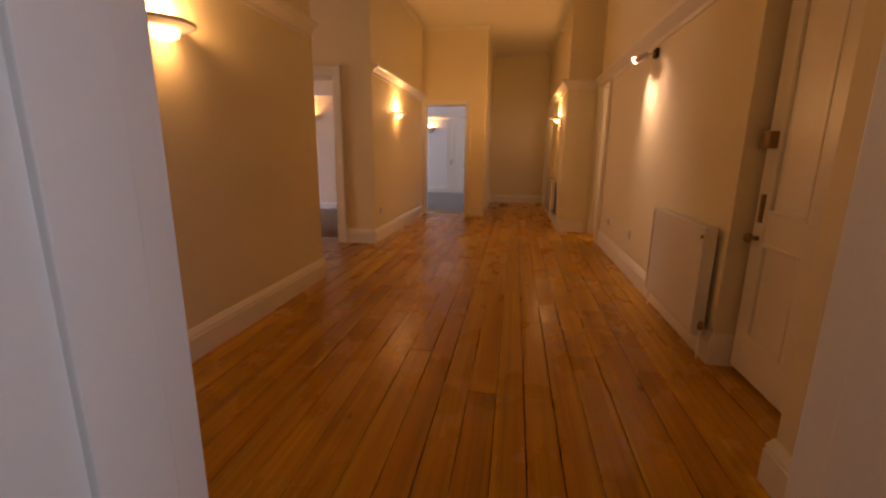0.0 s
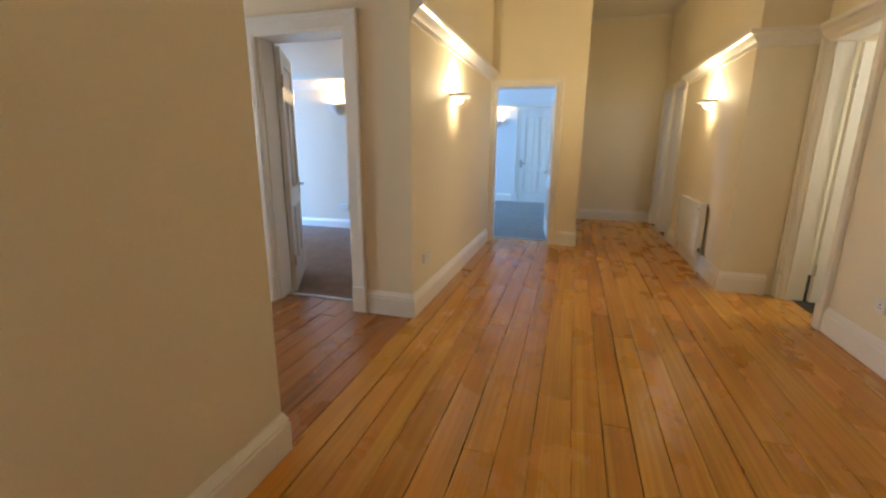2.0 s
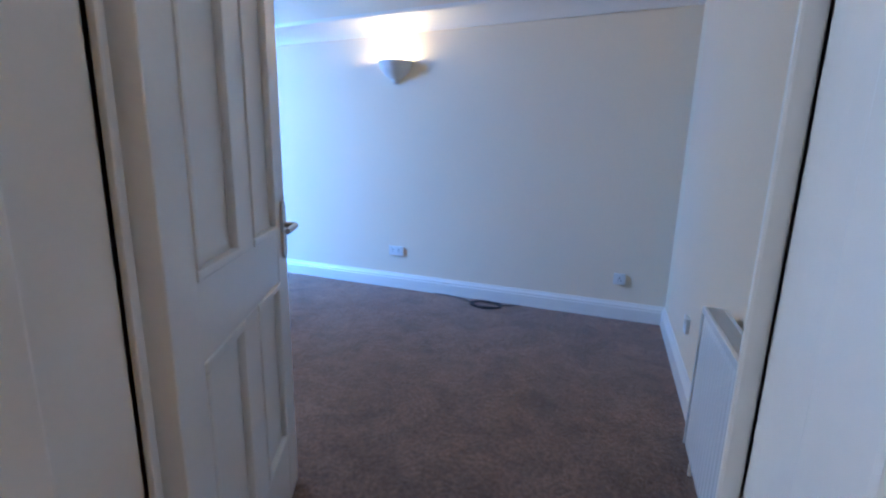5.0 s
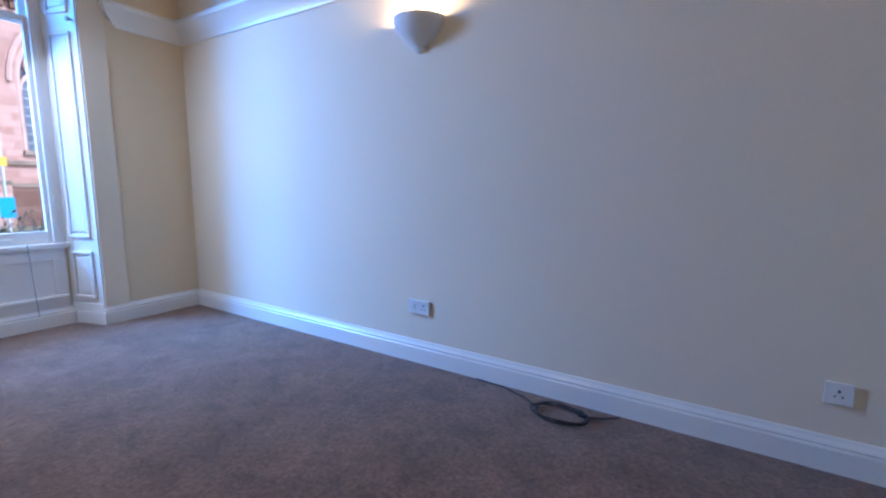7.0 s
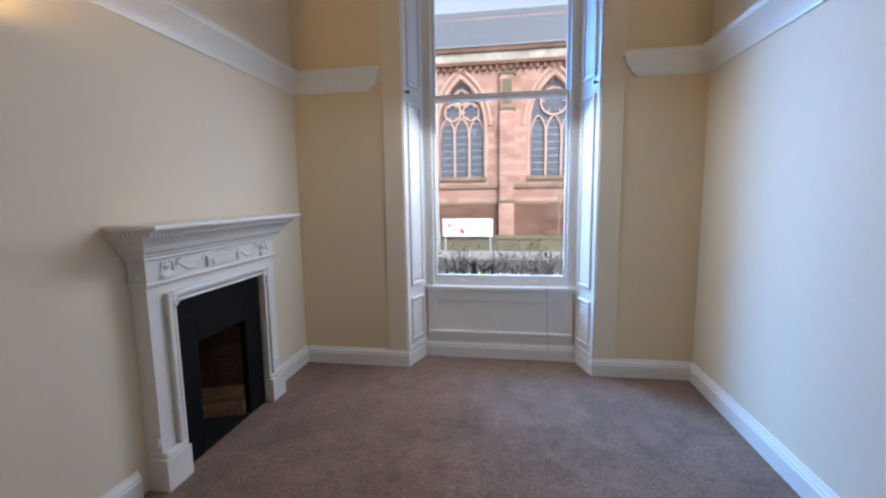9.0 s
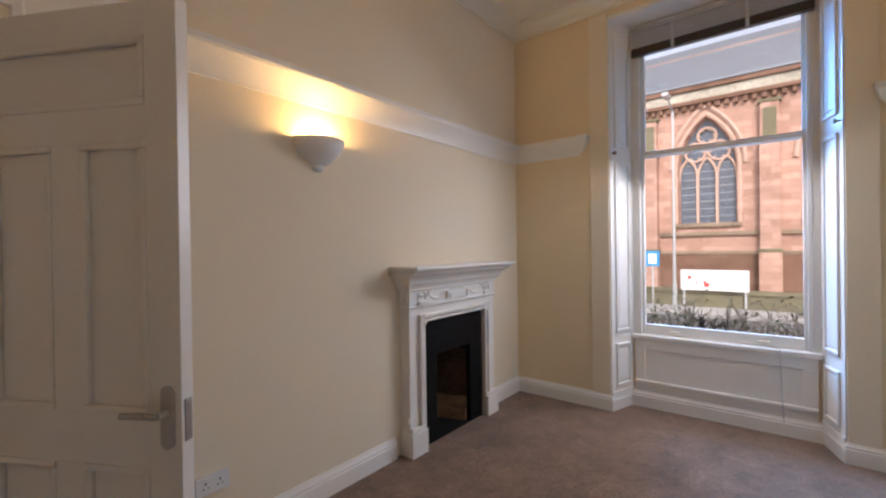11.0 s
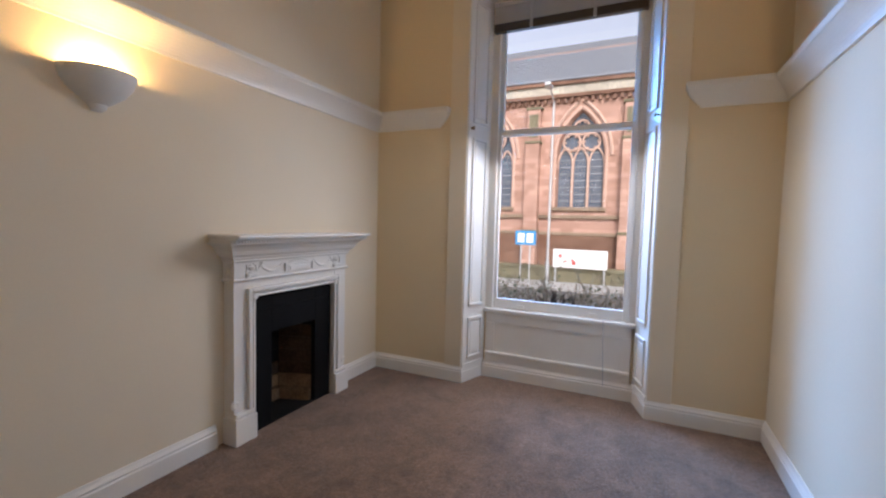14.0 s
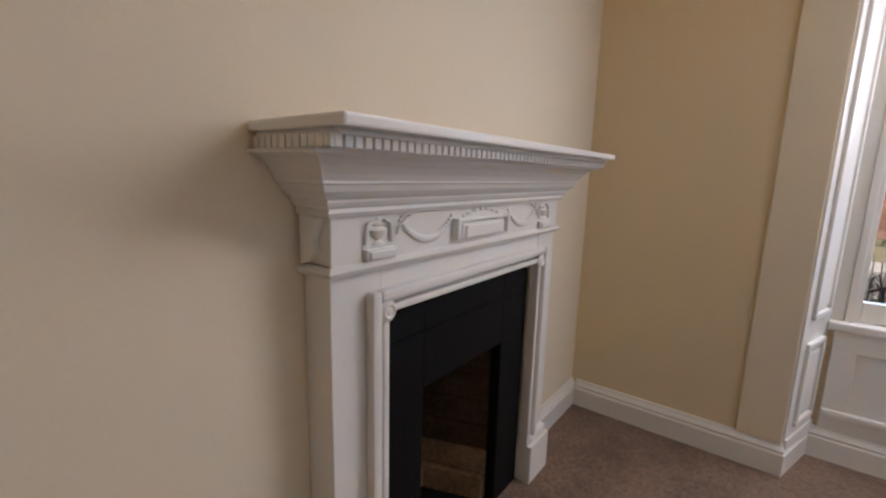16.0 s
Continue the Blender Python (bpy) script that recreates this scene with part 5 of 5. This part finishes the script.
bn = thing("church_banner", pose(-22.0, -0.115, GZ), "white rectangular banner with faint red print on posts", "banner")
part("board", boxes((-0.03, 0.03, -1.22, 1.22, Z(-0.60), Z(0.27)), bevel=0.01), SIGN_WHITE, bn)
for y in (-1.1, 1.1):
    part("post", boxes((-0.08, -0.03, y - 0.04, y + 0.04, 0, Z(0.0))), GALV, bn)
for y, z, s in ((-0.88, -0.06, 0.07), (-0.25, -0.36, 0.09), (-0.32, -0.24, 0.05), (-0.62, -0.29, 0.04)):
    part("print_mark", boxes((0.0305, 0.034, y - s, y + s, Z(z) - s, Z(z) + s), bevel=0.001), SIGN_RED, bn, "faint red print")
bs = thing("parking_sign", pose(-20.8, -2.4, GZ), "blue framed street sign with two white panels on posts", "sign")
part("board", boxes((-0.02, 0.02, -0.48, 0.48, Z(0.45), Z(1.10)), bevel=0.01), SIGN_BLUE, bs)
for y in (-0.21, 0.21):
    part("panel", boxes((0.0205, 0.026, y - 0.16, y + 0.16, Z(0.56), Z(0.99))), SIGN_WHITE, bs)
    part("post", boxes((-0.06, -0.02, y - 0.03, y + 0.03, 0, Z(1.0))), GALV, bs)
lp = thing("lamp_post", pose(-20.6, -1.32, GZ), "slim pale steel street lamp post", "lamp post")
bm = bmesh.new()
rod(bm, (0, 0, 0), (0, 0, 1.2), 0.085, 0.085, 14)
rod(bm, (0, 0, 1.2), (0, 0, 8.3), 0.06, 0.045, 14)
part("pole", bm, GALV, lp, "", True)
bm = bmesh.new()
rod(bm, (0, 0, 8.25), (0.9, 0, 8.6), 0.035, 0.03, 10)
part("bracket_arm", bm, GALV, lp, "", True)
part("lantern", boxes((0.85, 1.5, -0.12, 0.12, 8.52, 8.66), bevel=0.03), GALV, lp)

sg = thing("street_sign_pole", pose(-21.0, 6.0, GZ), "grey street pole with small yellow and blue signs", "sign")
bm = bmesh.new()
rod(bm, (0, 0, 0), (0, 0, 3.9), 0.045, 0.045, 12)
part("pole", bm, GALV, sg, "", True)
part("yellow_plate", boxes((0.046, 0.06, -0.12, 0.12, 3.05, 3.35), bevel=0.004), SIGN_YELLOW, sg, "small yellow plate")
part("blue_plate", boxes((0.046, 0.06, -0.2, 0.2, 1.3, 2.0), bevel=0.004), SIGN_BLUE, sg, "small blue plate")

rng = random.Random(8)
tr = thing("bare_sapling", pose(-24.3, 4.4, GZ + 0.48), "thin bare sapling in front of the church wall", "tree")
bm = bmesh.new()
rod(bm, (0, 0, 0), (0.03, 0.05, 1.6), 0.035, 0.025, 8)
rod(bm, (0.03, 0.05, 1.6), (0.0, 0.0, 3.1), 0.025, 0.012, 8)
part("trunk", bm, TWIG, tr, "", True)
bm = bmesh.new()
for k in range(26):
    z = 0.9 + 2.1 * k / 26
    a = k * 2.4
    e = Vector((0.25 * math.cos(a), 0.55 * math.sin(a), z + 0.55))
    rod(bm, (0.02, 0.03, z), e, 0.012, 0.005, 5)
    for _ in range(3):
        q = Vector((0.02, 0.03, z)).lerp(e, rng.uniform(0.4, 1))
        rod(bm, q, q + Vector((rng.gauss(0, 0.1), rng.gauss(0, 0.16), rng.uniform(0.05, 0.3))), 0.005, 0.003, 4)
part("branches", bm, TWIG, tr)

# dark pruned shrub in the hedge
sb = thing("pruned_shrub", pose(-6.95, 1.43, GZ), "dark pruned shrub with short thick stems in the hedge", "shrub")
srng = random.Random(21)
bm = bmesh.new()
for k in range(5):
    a = k * 1.257 + 0.4
    foot = Vector((0.03 * math.cos(a), 0.05 * math.sin(a), 0))
    knee = foot + Vector((0.05 * math.cos(a), 0.12 * math.sin(a), 1.25 + 0.12 * srng.random()))
    rod(bm, foot, knee, 0.045, 0.036, 8)
    for q in (-1, 1):
        tip = knee + Vector((0.05 * srng.gauss(0, 1), q * (0.10 + 0.08 * srng.random()), 0.34 + 0.24 * srng.random()))
        mid = knee.lerp(tip, 0.5) + Vector((0.0, q * 0.035, -0.02))
        rod(bm, knee, mid, 0.034, 0.028, 8)
        rod(bm, mid, tip, 0.028, 0.020, 8)
        for _ in range(4):
            e = tip + Vector((srng.gauss(0, 0.05), srng.gauss(0, 0.08), srng.uniform(0.04, 0.18)))
            rod(bm, tip, e, 0.008, 0.004, 5)
part("stems", bm, BARK, sb, "", True)

# bare hedge below the window
rng = random.Random(4)
hd = tagged(new("hedge"), "bare winter hedge of twigs with a few dull leaves", "hedge", kind="stuff")
hd.location = (-7.2, 0, GZ)
verts, faces = [], []


def twig(a, b, r):
    d = (b - a).normalized()
    u = d.orthogonal().normalized() * r
    v = d.cross(u)
    i = len(verts)
    for c, k in ((a, 1.0), (b, 0.45)):
        verts.extend([tuple(c + (u * math.cos(w) + v * math.sin(w)) * k) for w in (0, 2.094, 4.189)])
    faces.extend([(i, i + 1, i + 4, i + 3), (i + 1, i + 2, i + 5, i + 4), (i + 2, i, i + 3, i + 5)])


lv, lf = [], []
for k in range(430):
    base = Vector((rng.uniform(-0.35, 0.35), -5 + 12 * rng.random(), 0))
    tip = base + Vector((rng.gauss(0, 0.12), rng.gauss(0, 0.22), 1.72 + rng.uniform(0, 0.42)))
    twig(base, tip, 0.014)
    for j in range(9):
        f = 0.45 + 0.55 * rng.random()
        p = base.lerp(tip, f)
        e = p + Vector((rng.gauss(0, 0.14), rng.gauss(0, 0.16), rng.uniform(0.05, 0.3)))
        twig(p, e, 0.006)
        e2 = p.lerp(e, 0.6) + Vector((rng.gauss(0, 0.08), rng.gauss(0, 0.08), rng.uniform(0.02, 0.14)))
        twig(p.lerp(e, 0.6), e2, 0.004)
        leafy = 0.8 if base.y < 0.7 else 0.22
        for _ in range(4):
            if rng.random() < leafy:
                c = e + Vector((rng.gauss(0, 0.06), rng.gauss(0, 0.06), rng.gauss(0, 0.06)))
                s = rng.uniform(0.015, 0.035)
                i = len(lv)
                n1 = Vector((rng.gauss(0, 1), rng.gauss(0, 1), rng.gauss(0, 1))).normalized()
                u = n1.orthogonal().normalized() * s
                v = n1.cross(u)
                lv.extend([tuple(c - u), tuple(c + v * 0.55), tuple(c + u), tuple(c - v * 0.55)])
                lf.append((i, i + 1, i + 2, i + 3))
for nm, vv, ff, mt in (("twigs", verts, faces, TWIG), ("leaves", lv, lf, LEAF)):
    me = bpy.data.meshes.new(nm)
    me.from_pydata(vv, [], ff)
    me.materials.append(mt)
    o = tagged(new(nm, me), kind="stuff")
    o.parent = hd


# ---------- floor boards of the hall ----------
floor = setting("floor", boxes((-2.95, 3.40, -5.25, 5.55, -0.06, -0.030)), DARK, "varnished orange pine floorboards with dark gaps", "floor")
rng = random.Random(11)


def plank(x0, x1, y0, y1, mat):
    """One board, its top edges eased, around its own middle."""
    cx, cy = (x0 + x1) / 2, (y0 + y1) / 2
    a, b = (x1 - x0) / 2, (y1 - y0) / 2
    vs, e = [], 0.0013
    for ins_, z in ((0.0, -0.028), (0.0, -e), (e, 0.0)):
        vs += [(-a + ins_, -b + ins_, z), (a - ins_, -b + ins_, z), (a - ins_, b - ins_, z), (-a + ins_, b - ins_, z)]
    fs = [(8, 9, 10, 11)]
    for k in (0, 4):
        for i in range(4):
            j = (i + 1) % 4
            fs.append((k + i, k + j, k + 4 + j, k + 4 + i))
    me = bpy.data.meshes.new("plank")
    me.from_pydata(vs, [], fs)
    me.materials.append(mat)
    o = new("plank", me)
    o.location = (cx, cy, rng.uniform(-0.0012, 0.0006))
    o.parent = floor


def lay(x0, x1, y0, y1, mat, gap):
    y = y0
    first = True
    while y < y1 - 0.01:
        n = rng.uniform(0.8, 5.0) if first else rng.uniform(3.4, 6.0)
        first = False
        e = y1 if y + n > y1 - 0.5 else y + n
        plank(x0 + gap / 2, x1 - gap / 2, y + 0.0004, e - 0.0004, mat)
        y = e


def columns(xa, xb, y0, y1, mat):
    x = xa
    while x < xb - 0.01:
        w = rng.uniform(0.135, 0.16)
        e = xb if x + w > xb - 0.05 else x + w
        lay(x, e, y0, y1, mat, rng.choice((0.0016, 0.0022, 0.003, 0.0045, 0.0065)))
        x = e


columns(0.205, 1.43, -5.12, 3.29, PINE)
columns(1.43, 2.76, -5.12, 5.55, PINE)
columns(2.76, 3.38, -5.0, 1.53, PINE)
columns(-2.95, -0.82, -1.6, 0.195, PINE_DARK)
for x in (-0.82, -0.675, -0.53):  # the cut hatch in the lobby boards
    for y0, y1 in ((-1.6, -0.56), (-0.556, -0.155), (-0.151, 0.195)):
        plank(x + 0.003, x + 0.142, y0, y1, PINE_DARK)
columns(-0.385, 0.205, -1.6, 0.195, PINE_DARK)
